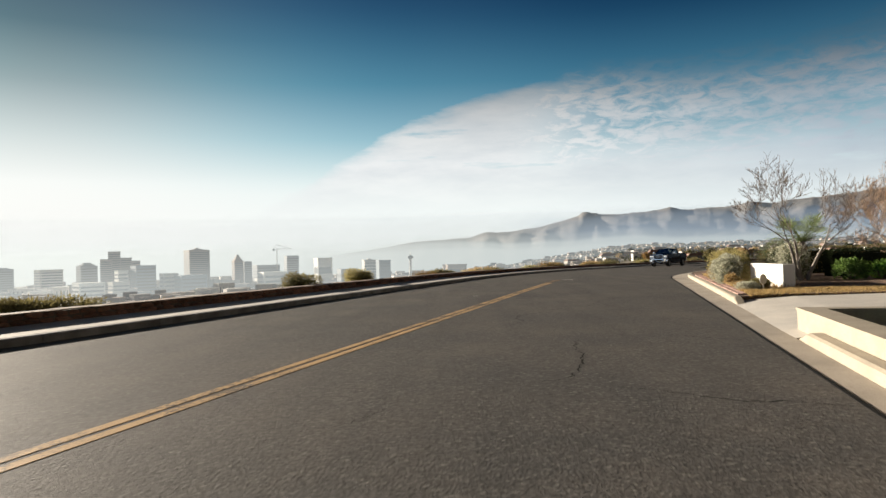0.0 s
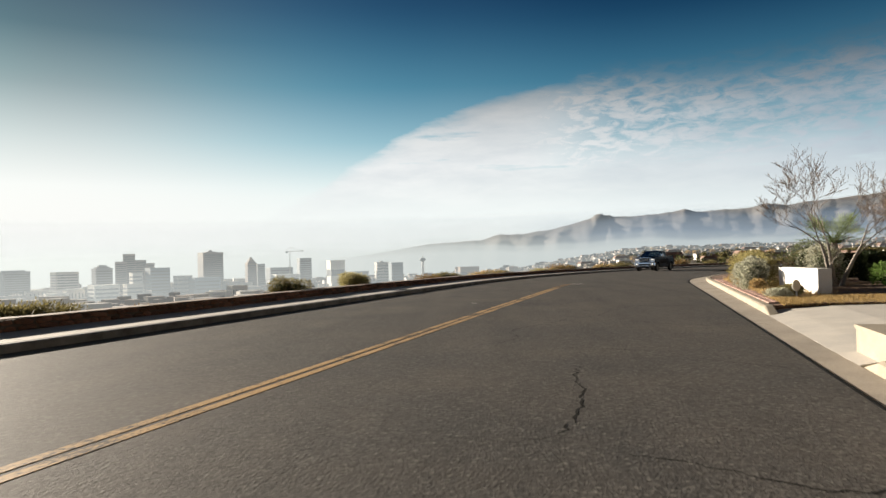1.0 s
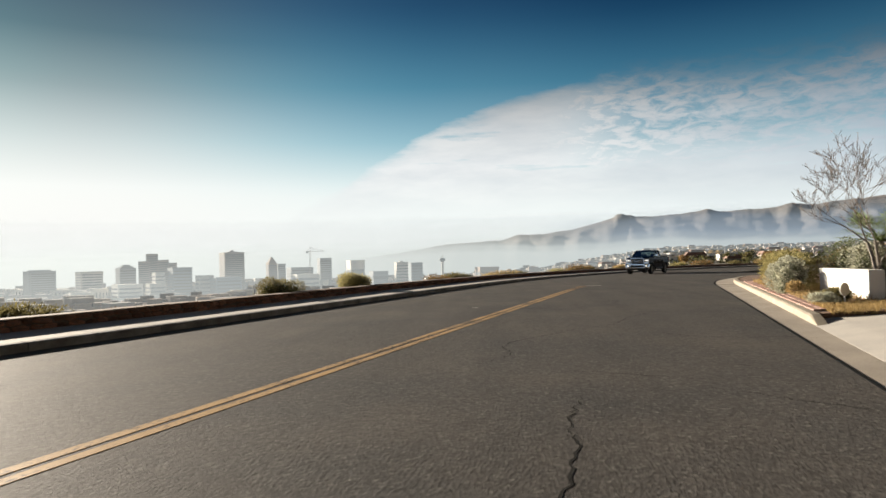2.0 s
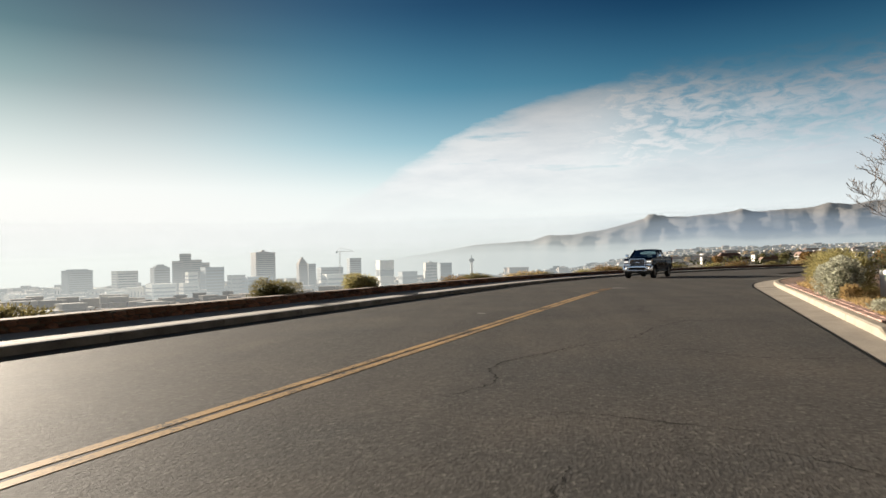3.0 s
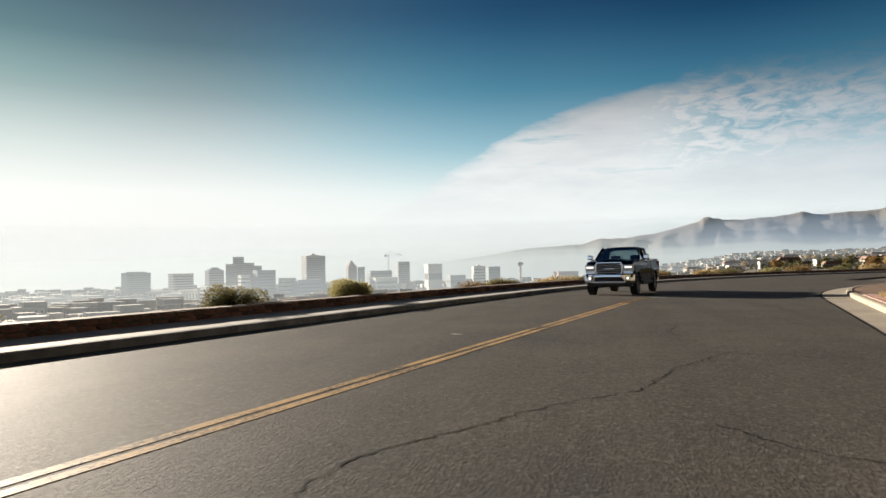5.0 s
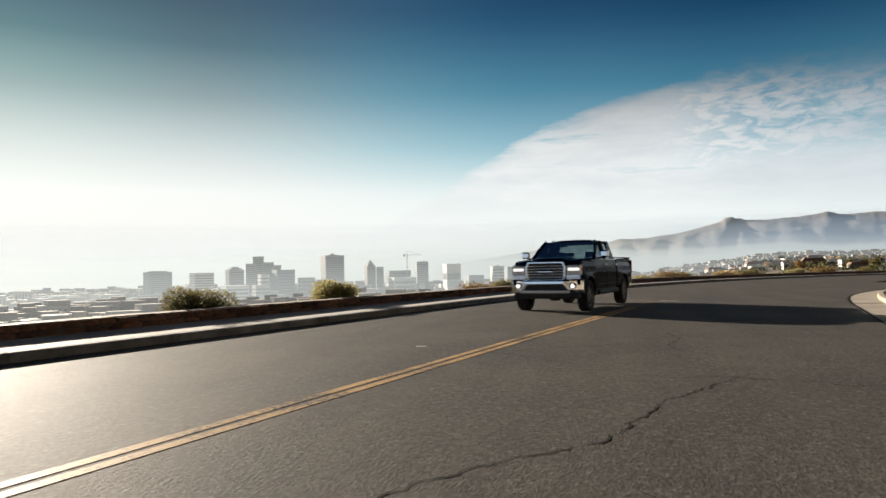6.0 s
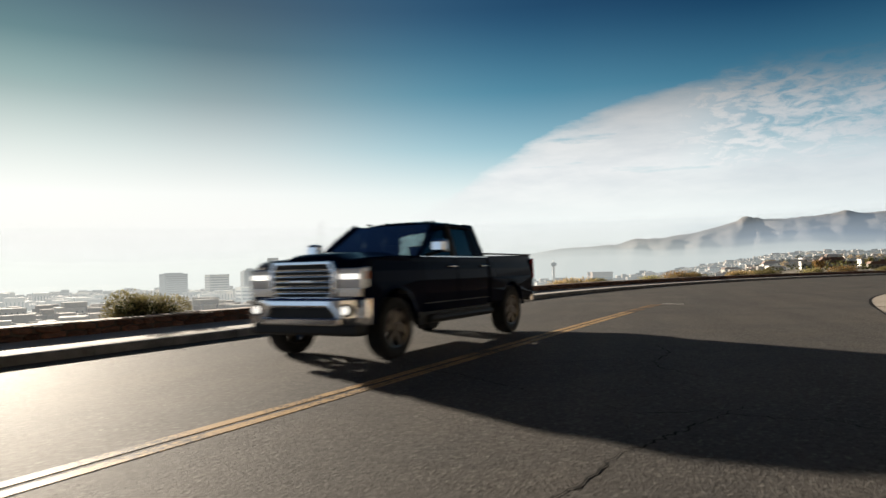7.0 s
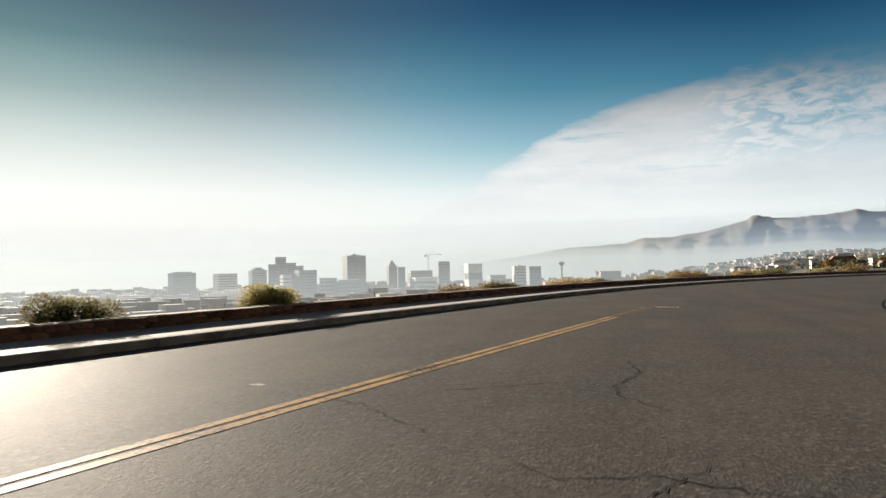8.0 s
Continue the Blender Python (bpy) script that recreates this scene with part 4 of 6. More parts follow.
sage_grey = "rounded grey-green sage shrub in the planting bed"
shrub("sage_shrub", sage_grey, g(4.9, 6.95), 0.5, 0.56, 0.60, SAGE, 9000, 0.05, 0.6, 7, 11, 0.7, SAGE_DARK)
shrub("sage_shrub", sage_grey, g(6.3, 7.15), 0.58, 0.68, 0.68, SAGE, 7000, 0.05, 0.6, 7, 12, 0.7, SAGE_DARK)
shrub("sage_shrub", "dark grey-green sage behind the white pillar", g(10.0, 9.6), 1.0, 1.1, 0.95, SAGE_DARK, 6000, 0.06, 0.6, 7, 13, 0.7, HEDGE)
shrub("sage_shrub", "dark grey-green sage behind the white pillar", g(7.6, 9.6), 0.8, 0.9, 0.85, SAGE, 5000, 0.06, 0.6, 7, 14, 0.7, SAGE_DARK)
for k, (s, o, r, h) in enumerate(((7.0, 7.6, 0.5, 0.62), (9.0, 7.3, 0.55, 0.72), (10.4, 7.35, 0.6, 0.78), (11.9, 7.5, 0.62, 0.7), (13.2, 8.0, 0.6, 0.62))):
    shrub("desert_broom", "tall wispy yellow-green desert broom beside the kerb", g(s, o), r, r, h, MESQUITE, 5200, 0.10, 0.16, 6, 21 + k, 0.35)
for k, (s, o, r, h) in enumerate(((6.4, 6.95, 0.35, 0.28), (8.4, 6.95, 0.35, 0.24), (4.0, 6.95, 0.3, 0.2))):
    shrub("dry_shrub", "low golden dry shrub beside the kerb", g(s, o), r, r, h, GOLD, 1600, 0.07, 0.3, 5, 31 + k, 0.3)
shrub("low_shrub", "low dark olive shrub below the white wall", g(1.3, 7.35), 0.38, 0.45, 0.17, JUNIPER, 3500, 0.05, 0.5, 6, 41, 0.5, HEDGE)
shrub("low_shrub", "low grey-green santolina shrub beside a round sign", g(0.4, 7.0), 0.36, 0.4, 0.14, SAGE, 3000, 0.05, 0.4, 6, 42, 0.5)

# round marker on a stake
t = thing("round_sign", "pale round marker plate on a short stake", "sign", m=Matrix.Translation(g(0.1, 7.35, 0.17)) @ Matrix.Rotation(0.5, 4, "Z"))
bm = bmesh.new()
tube(bm, [(0, 0, -0.1), (0, 0, 0.26)], [0.018, 0.018], 8)
part("stake", bm, STUCCO, t)
bm = bmesh.new()
tube(bm, [(0, -0.012, 0.32), (0, 0.012, 0.32)], [0.14, 0.14], 24)
part("plate", bm, material("sign_plate", (0.72, 0.70, 0.62), 0.5, scale=4, spread=0.1, fine=40, bump=0), t)

bare_tree("bare_tree", "leafless grey multi-stem tree behind the white wall", g(5.8, 9.5, 0.2),
          [(-0.5, -0.1, 1), (-0.12, 0.2, 1), (0.5, 0.05, 1)], 1.55, 0.075, 6, BARK, DARK_TWIG, 64, 0.9, 0.0)
bare_tree("bare_tree", "leafless tan tree behind a clipped hedge", g(9.5, 13.6, 0.35),
          [(-0.3, 0.1, 1), (0.1, -0.1, 1), (0.45, 0.1, 1)], 1.4, 0.075, 7, PALE_BARK, PALE_BARK, 23, 0.95, 0.03)
bare_tree("bare_tree", "leafless tan tree behind a clipped hedge", g(14.5, 16, 0.35),
          [(-0.4, 0.1, 1), (0.3, 0.1, 1)], 1.2, 0.075, 6, PALE_BARK, PALE_BARK, 29, 0.95, 0.03)
palm(g(8.0, 9.9, 0.25))


def hedge(s0, s1, o0, o1, h, mat, n, seed, label):
    t = thing("hedge", label, "hedge")
    rng = random.Random(seed)
    random.seed(seed)
    bm = strip([(o0 + 0.12, 0.1), (o0 + 0.12, h - 0.12), (o1 - 0.12, h - 0.12), (o1 - 0.12, 0.1)], s0 + 0.1, s1 - 0.1, 0.8)
    part("hedge_core", bm, HEDGE, t)
    bm = bmesh.new()
    for _ in range(n):
        s, o, z = rng.uniform(s0, s1), rng.uniform(o0, o1), rng.uniform(0.15, h)
        pick = rng.random()
        if pick < 0.4:
            o = o0
        elif pick < 0.6:
            s = s0
        else:
            z = h
        p = Vector((*road(s, o), z + 0.06 * noise.noise((s * 2, o * 2, z * 2))))
        leaf(bm, p, Vector((rng.uniform(-1, 1), rng.uniform(-1, 1), rng.uniform(-0.3, 1))), 0.09, 0.6)
    part("foliage", bm, mat, t)


hedge(8.4, 9.5, 11.0, 24, 1.2, HEDGE, 9000, 3, "dark clipped hedge across the garden")
hedge(12.5, 13.5, 10.8, 26, 1.35, JUNIPER, 9000, 5, "olive clipped hedge behind the palm")
for k in range(7):
    shrub("leafy_plant", "bright green leafy plant before a dark hedge", g(5.6 + 0.25 * (k % 3), 10.9 + 1.0 * k, 0.28), 0.6, 0.6, 0.36, LIME if k % 2 else GREEN, 1500, 0.12, 0.4, 5, 51 + k, 0.4)
for k, (s, o, z) in enumerate(((10.5, 9.0, 0.3), (11.3, 9.6, 0.3))):
    shrub("brown_shrub", "leafless reddish-brown shrub behind the white wall", g(s, o, z), 0.55, 0.55, 0.65, AUTUMN, 900, 0.06, 0.25, 5, 61 + k, 0.3)

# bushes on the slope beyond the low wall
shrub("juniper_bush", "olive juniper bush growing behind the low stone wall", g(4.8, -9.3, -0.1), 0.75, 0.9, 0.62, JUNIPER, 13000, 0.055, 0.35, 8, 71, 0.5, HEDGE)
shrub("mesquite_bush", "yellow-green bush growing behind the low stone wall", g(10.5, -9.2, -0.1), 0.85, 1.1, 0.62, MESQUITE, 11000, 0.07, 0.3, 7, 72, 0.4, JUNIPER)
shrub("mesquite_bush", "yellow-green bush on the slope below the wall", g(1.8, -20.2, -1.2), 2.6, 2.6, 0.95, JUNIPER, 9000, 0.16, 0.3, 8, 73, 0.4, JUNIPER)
shrub("mesquite_bush", "yellow-green bush on the slope below the wall", g(-2.0, -25, -1.8), 2.6, 2.6, 1.0, JUNIPER, 6000, 0.16, 0.3, 8, 74, 0.4)
shrub("mesquite_bush", "small amber bush on the slope below the wall", g(0.6, -12.5, -0.6), 0.7, 0.8, 0.5, AUTUMN, 2500, 0.08, 0.3, 6, 75, 0.4)

for k, (s, o, r, h) in enumerate(((22, -9.6, 1.0, 0.5), (27, -10.4, 1.3, 0.6), (33.5, -9.8, 1.5, 0.7), (39, -11, 1.3, 0.6), (45, -9.7, 1.1, 0.55), (50.5, -10.2, 1.6, 0.85), (53, -10.5, 1.3, 0.7),
                                   (60, -10, 1.4, 0.7), (66, -11, 1.6, 0.75), (73, -10, 1.3, 0.8), (79, -10.4, 1.7, 0.9), (86, -10, 1.4, 0.8), (94, -11, 1.7, 0.9), (104, -10, 1.6, 0.9))):
    shrub("mesquite_bush", "dry yellow-green bush growing behind the low stone wall", g(s, o, -0.15), r, r, h * 0.78, (AUTUMN, JUNIPER, GOLD, JUNIPER, MESQUITE)[k % 5], 3600, 0.11, 0.35, 8, 81 + k, 0.45, JUNIPER)


# ---- the city in the valley ----
def city_wall(name, base, spread=0.12):
    return material(name, base, 0.8, scale=0.08, spread=spread, fine=0.6, bump=0, objects=0.12)


TAN_WALL, GREY_WALL, PALE_WALL, WHITE_WALL, BLUE_WALL, BROWN_WALL = (city_wall(n, c) for n, c in (
    ("tan_facade", (0.36, 0.32, 0.28)), ("grey_facade", (0.25, 0.28, 0.30)), ("pale_facade", (0.56, 0.53, 0.47)),
    ("white_facade", (0.78, 0.76, 0.70)), ("blue_glass_facade", (0.16, 0.22, 0.27)), ("brown_facade", (0.24, 0.17, 0.12))))
BAND = plain("dark_window_glass", (0.05, 0.065, 0.08), 0.3)
ROOF_FLAT = city_wall("gravel_roof", (0.58, 0.57, 0.54))
ROOF_TILE = city_wall("tile_roof", (0.20, 0.125, 0.095), 0.2)
CRANE = plain("crane_steel", (0.45, 0.42, 0.36), 0.6)


def city_place(az, r):
    return r * math.sin(radians(az)), r * math.cos(radians(az))


def tower(az0, az1, el, r, mat, floors, label, top=(), bays=0, deep=None, band=BAND, turn=0.28):
    """A block that spans two azimuths and reaches an elevation, with window rows and a parapet; top: set-back storeys (width, height)."""
    az = (az0 + az1) / 2
    x, y = city_place(az, r)
    w = 2 * r * math.tan(radians((az1 - az0) / 2)) * (0.8 if turn else 1.0)
    base = ground_height(x, y) - 1.0
    h = 1.3 + r * math.tan(radians(el)) - base
    d = deep or min(max(w, 18), 40)
    t = thing("office_building", label, "building", m=Matrix.Translation((x, y, base)) @ Matrix.Rotation(-radians(az) + turn, 4, "Z"))
    part("wall", boxed(-w / 2, w / 2, 0, d, 0, h), mat, t)
    bm = boxed(-w / 2 - 0.3, w / 2 + 0.3, -0.3, d + 0.3, h, h + 1.2)
    part("parapet", bm, mat, t)
    step = (h - 6) / floors
    for k in range(floors):
        z = 5 + k * step
        if bays:
            for j in range(bays):
                a = -w / 2 + w * (j + 0.22) / bays
                part("window", boxed(a, a + w / bays * 0.56, -0.12, 0.4, z, z + step * 0.5), band, t)
        else:
            part("window_band", boxed(-w / 2 + w * 0.05, w / 2 - w * 0.05, -0.12, 0.4, z, z + step * 0.45), band, t)
            part("window_band", boxed(-w / 2 - 0.12, -w / 2 + 0.4, d * 0.06, d * 0.94, z, z + step * 0.45), band, t)
    z = h
    for k, (kw, kh) in enumerate(top):
        part("upper_storey", boxed(-w * kw / 2, w * kw / 2, d * (1 - kw) / 2, d * (1 + kw) / 2, z, z + kh), mat, t)
        z += kh
    return t


tower(-36.53, -34.43, 0.12, 1350, GREY_WALL, 12, "grey hazy office tower beside the plain", ((0.7, 3),), 0)
tower(-33.29, -31.41, 0.0, 1400, PALE_WALL, 9, "wide pale office slab in the haze", (), 0)
tower(-30.67, -29.22, 0.2, 1450, GREY_WALL, 10, "grey-green office block with a stepped roof", ((0.75, 4), (0.45, 3)))
tower(-29.22, -28.43, 0.66, 1300, TAN_WALL, 16, "tall tan hotel tower with a stepped top", (), 0, turn=0.0)
tower(-28.68, -27.84, 1.22, 1320, TAN_WALL, 19, "tallest tan hotel tower core", (), 0, turn=0.0)
tower(-27.85, -27.07, 0.74, 1330, TAN_WALL, 16, "tan hotel tower stepped wing", (), 0, turn=0.0)
tower(-27.07, -26.49, 0.50, 1340, TAN_WALL, 14, "tan hotel tower lower wing", (), 0, turn=0.0)
tower(-27.00, -25.18, 0.12, 1200, BLUE_WALL, 9, "dark blue glass office block", (), 0)
tower(-28.13, -27.24, -0.22, 1130, WHITE_WALL, 7, "pale blue-white apartment block", (), 0)
tower(-23.20, -21.24, 1.22, 1300, TAN_WALL, 20, "broad tan office tower with roof plant", ((0.5, 2.5), (0.16, 3)), 0)
tower(-19.72, -18.83, 0.30, 1320, BROWN_WALL, 13, "art deco tower with a stepped crown", ((0.8, 4), (0.55, 4), (0.25, 4)), 0)
tower(-18.88, -18.21, 0.22, 1325, GREY_WALL, 12, "slim grey tower beside the deco tower", (), 0)
tower(-15.68, -14.47, 0.56, 1300, GREY_WALL, 14, "dark grey office tower", ((0.9, 2),), 0, turn=0.25)
tower(-13.25, -11.75, 0.33, 1200, WHITE_WALL, 2, "blank white concrete tower block", ((0.96, 1.5),), 0, turn=0.3)
tower(-9.44, -8.24, 0.08, 1150, PALE_WALL, 9, "white hotel block with window rows", ((0.3, 3),), 7, turn=0.22)
tower(-8.24, -7.02, 0.02, 1170, BLUE_WALL, 9, "grey-blue hotel wing with window rows", (), 7)
tower(-17.66, -15.31, -0.68, 1110, WHITE_WALL, 4, "white parking garage with dark open decks", (), 0, turn=0.28)
tower(-30.88, -28.65, -1.06, 1100, WHITE_WALL, 4, "long pale low office block", (), 0)
tower(-28.58, -27.11, -1.06, 1105, PALE_WALL, 4, "square tan civic block", (), 0)
tower(-23.90, -21.41, -0.74, 1120, BLUE_WALL, 5, "low blue-grey glass block", (), 0)
tower(-18.13, -15.83, -0.1, 1600, GREY_WALL, 6, "hazy grey blocks behind the tower crane", (), 0)
tower(-25.03, -23.63, -0.55, 1150, PALE_WALL, 5, "pale mid-rise office block", (), 0)
tower(-2.67, -0.63, -0.5, 1110, BROWN_WALL, 3, "red-brown brick apartment block", (), 0)
tower(-11.43, -9.83, -0.62, 1100, GREY_WALL, 3, "low grey warehouse block", (), 0)


def tower_crane(az, el, r):
    x, y = city_place(az, r)
    base = ground_height(x, y)
    top = 1.3 + r * math.tan(radians(el)) - base
    t = thing("tower_crane", "slender tower crane over the building site", "crane", m=Matrix.Translation((x, y, base)) @ Matrix.Rotation(-radians(az), 4, "Z"))
    bm = bmesh.new()
    for cx in (-0.8, 0.8):
        for cy in (-0.8, 0.8):
            box(bm, cx - 0.25, cx + 0.25, cy - 0.25, cy + 0.25, 0, top)
    for k in range(int(top / 3)):
        box(bm, -0.9, 0.9, -0.15, 0.15, 3 * k, 3 * k + 0.4)
    part("mast", bm, CRANE, t)
    bm = boxed(-6, 24, -0.5, 0.5, top - 2.2, top - 1.6)
    tube(bm, [(-6, 0, top - 1.9), (0, 0, top + 5), (24, 0, top - 1.9)], [0.25, 0.3, 0.2], 4)
    part("jib", bm, CRANE, t)
    part("counterweight", boxed(-6.5, -3.5, -0.9, 0.9, top - 4.6, top - 2.2), GREY_WALL, t)


tower_crane(-16.33, 1.3, 1200)


def water_tower(az, el, r):
    x, y = city_place(az, r)
    base = ground_height(x, y)
    top = 1.3 + r * math.tan(radians(el)) - base
    t = thing("water_tower", "white pedestal tower with a ring platform", "tower", m=Matrix.Translation((x, y, base)))
    bm = bmesh.new()
    tube(bm, [(0, 0, 0), (0, 0, 8), (0, 0, top - 12)], [3.2, 2.2, 2.0], 16)
    part("shaft", bm, WHITE_WALL, t)
    bm = bmesh.new()
    tube(bm, [(0, 0, top - 12), (0, 0, top - 9.5), (0, 0, top - 7), (0, 0, top - 5.5)], [2.0, 5.0, 5.0, 2.4], 16)
    part("ring_platform", bm, GREY_WALL, t)
    bm = bmesh.new()
    tube(bm, [(0, 0, top - 5.5), (0, 0, top)], [0.7, 0.3], 8)
    part("mast", bm, CRANE, t)


water_tower(-5.52, 0.66, 1180)


# low buildings of the plain and the mid-ground, built once and copied
def low_building(w, d, h, mat, roof, gable, label):
    t = thing("low_building", label, "building", "buildings in the valley", Matrix.Translation((0, 0, -400)))
    part("wall", boxed(-w / 2, w / 2, -d / 2, d / 2, -4, h), mat, t)
    bm = bmesh.new()
    if gable:
        k = 0.6
        prism(bm, [(-w / 2 - k, h), (w / 2 + k, h), (w / 2 - 1.5, h + gable), (-w / 2 + 1.5, h + gable)], -d / 2 - k, d / 2 + k)
    else:
        box(bm, -w / 2 - 0.2, w / 2 + 0.2, -d / 2 - 0.2, d / 2 + 0.2, h, h + 0.6)
    part("roof", bm, roof, t)
    n = max(2, int(w / 4))
    for k in range(min(n, 5)):
        a = -w / 2 + w * (k + 0.3) / min(n, 5)
        part("window", boxed(a, a + 1.7, -d / 2 - 0.08, -d / 2 + 0.1, h * 0.35, h * 0.75), BAND, t)
    return t


kinds = [
    low_building(14, 10, 4, WHITE_WALL, ROOF_FLAT, 0, "low flat-roofed white house in the valley"),
    low_building(16, 11, 4.2, TAN_WALL, ROOF_TILE, 2.4, "tan house with a red tile roof in the valley"),
    low_building(34, 18, 7, PALE_WALL, ROOF_FLAT, 0, "pale flat-roofed commercial building in the valley"),
    low_building(22, 14, 9, BROWN_WALL, ROOF_FLAT, 0, "brown brick flat-roofed building in the valley"),
    low_building(52, 26, 8, GREY_WALL, PALE_WALL, 0, "long grey warehouse with a pale roof in the valley"),
    low_building(18, 12, 4.5, PALE_WALL, ROOF_TILE, 2.8, "cream house with a brown hipped roof in the valley"),
    low_building(30, 18, 17, WHITE_WALL, ROOF_FLAT, 0, "white flat-roofed mid-rise block in the valley"),
    low_building(24, 20, 22, PALE_WALL, ROOF_FLAT, 0, "pale mid-rise office block in the valley"),
    low_building(40, 16, 11, GREY_WALL, ROOF_FLAT, 0, "long grey mid-rise block in the valley"),
]
rng = random.Random(77)
count = 0
for k in range(1200):
    if count >= 284:
        break
    far = rng.random()
    az = rng.uniform(-58, 40) if k % 4 else rng.uniform(-42, -4)
    r = 780 + 950 * far ** 1.4 if az < 2 else 480 + 1800 * far ** 0.9
    x, y = city_place(az, r)
    which = rng.choice((0, 1, 5, 0, 0, 5)) if az > 2 else rng.choice((0, 2, 0, 2, 6, 7, 6, 7, 8, 2, 6))
    z = ground_height(x, y)
    copy_thing(kinds[which], Matrix.Translation((x, y, z)) @ Matrix.Rotation(-radians(az) + rng.choice((0.25, 0.4, 0.3, 0.15, -0.5)), 4, "Z"))
    count += 1


# houses and their yards just below the bend
for k in range(64):
    az, r = rng.uniform(-3, 40), rng.uniform(430, 860)
    x, y = city_place(az, r)
    copy_thing(kinds[rng.choice((0, 1, 5, 1, 3, 5))], Matrix.Translation((x, y, ground_height(x, y))) @ Matrix.Rotation(-radians(az) + rng.choice((0.25, 0.6, -0.3, 0.1)), 4, "Z") @ Matrix.Scale(0.62, 4))


# the countless small roofs further out
def far_roofs():
    roof_rng = random.Random(5)
    walls, tops = bmesh.new(), bmesh.new()
    for k in range(5200):
        city = k % 5 < 3
        az = roof_rng.uniform(-56, 2) if city else roof_rng.uniform(0, 42)
        r = 760 + 1400 * roof_rng.random() ** (1.2 if city else 0.9)
        x, y = city_place(az, r)
        w, d, h = roof_rng.uniform(6, 15), roof_rng.uniform(6, 12), roof_rng.uniform(2.5, 6)
        if city:
            w, d, h = w * roof_rng.uniform(0.9, 2.4), d * 1.5, h * roof_rng.choice((1, 1, 1.4, 2, 3))
        else:
            w, d, h = w * 0.55, d * 0.55, h * 0.7
        z = ground_height(x, y)
        m = Matrix.Translation((x, y, 0)) @ Matrix.Rotation(-radians(az) + roof_rng.choice((0.25, 0.35, -0.4, 0.1)), 4, "Z")
        box(walls, -w / 2, w / 2, -d / 2, d / 2, z - 4, z + h, m)
        box(tops, -w / 2 - 0.3, w / 2 + 0.3, -d / 2 - 0.3, d / 2 + 0.3, z + h, z + h + 0.7, m)
    m = material("distant_houses", (0.36, 0.33, 0.29), 0.8, scale=0.01, spread=0.15, fine=0.3, bump=0, island=0.7, tint=(0.20, 0.17, 0.14))
    tagged(part("distant_houses", walls, m), "countless small pale houses across the valley", "houses", kind="stuff")
    m = material("distant_roofs", (0.66, 0.64, 0.60), 0.8, scale=0.01, spread=0.15, fine=0.3, bump=0, island=0.6, tint=(0.34, 0.25, 0.20))
    tagged(part("distant_roofs", tops, m), "countless pale flat roofs across the valley", "roofs", kind="stuff")


far_roofs()


def far_groves():
    """Street trees between the houses: loose clumps of leaves."""
    grove_rng = random.Random(15)
    random.seed(15)
    bm = bmesh.new()
    for k in range(1700):
        az = grove_rng.uniform(-56, 42)
        r = (600 + 900 * grove_rng.random()) if az < 2 else (330 + 1300 * grove_rng.random())
        x, y = city_place(az, r)
        z, size = ground_height(x, y), grove_rng.uniform(2.0, 4.6)
        for _ in range(26):
            v = Vector((grove_rng.gauss(0, 0.5), grove_rng.gauss(0, 0.5), abs(grove_rng.gauss(0.5, 0.35)))) * size
            leaf(bm, Vector((x, y, z)) + v, Vector((grove_rng.uniform(-1, 1), grove_rng.uniform(-1, 1), grove_rng.uniform(-0.2, 1))), size * 0.5, 0.7)
    tagged(part("valley_groves", bm, leaf_material("grove_leaf", (0.075, 0.075, 0.03), 0.5)), "dark olive street trees scattered over the valley", "trees", kind="stuff")


far_groves()


# trees of the plain
def far_tree(label, mat, seed, tall):
    t = thing("valley_tree", label, "tree", "trees in the valley", Matrix.Translation((0, 0, -400)))
    bm = bmesh.new()
    tube(bm, [(0, 0, -3), (0.1, 0, 1.5), (0, 0.1, tall * 0.5)], [0.35, 0.28, 0.12], 6)
    part("trunk", bm, BARK, t)
    bm = leafy(tall * 0.48, tall * 0.48, tall * 0.42, 420, tall * 0.13, 0.7, 7, False, 0.4, seed)
    bmesh.ops.translate(bm, verts=bm.verts[:], vec=(0, 0, tall * 0.28))
    part("crown", bm, mat, t)
    return t


tree_kinds = [far_tree("golden autumn tree in the valley", AUTUMN, 1, 6), far_tree("dark green tree in the valley", HEDGE, 2, 7.5),
              far_tree("olive tree in the valley", JUNIPER, 3, 6), far_tree("yellowing tree in the valley", GOLD, 4, 6.5)]
for k in range(300):
    az = rng.uniform(-44, 42)
    r = 700 + 900 * rng.random() if az < 2 else 300 + 1300 * rng.random()
    x, y = city_place(az, r)
    copy_thing(rng.choice(tree_kinds), Matrix.Translation((x, y, ground_height(x, y))) @ Matrix.Rotation(rng.uniform(0, 6), 4, "Z"))
for k, t in enumerate(kinds + tree_kinds):
    x, y = city_place(rng.uniform(10, 30), rng.uniform(700, 1100)) if k in (0, 1, 5) or k > 8 else city_place(rng.uniform(-35, -10), rng.uniform(900, 1070))
    t.matrix_world = Matrix.Translation((x, y, ground_height(x, y)))


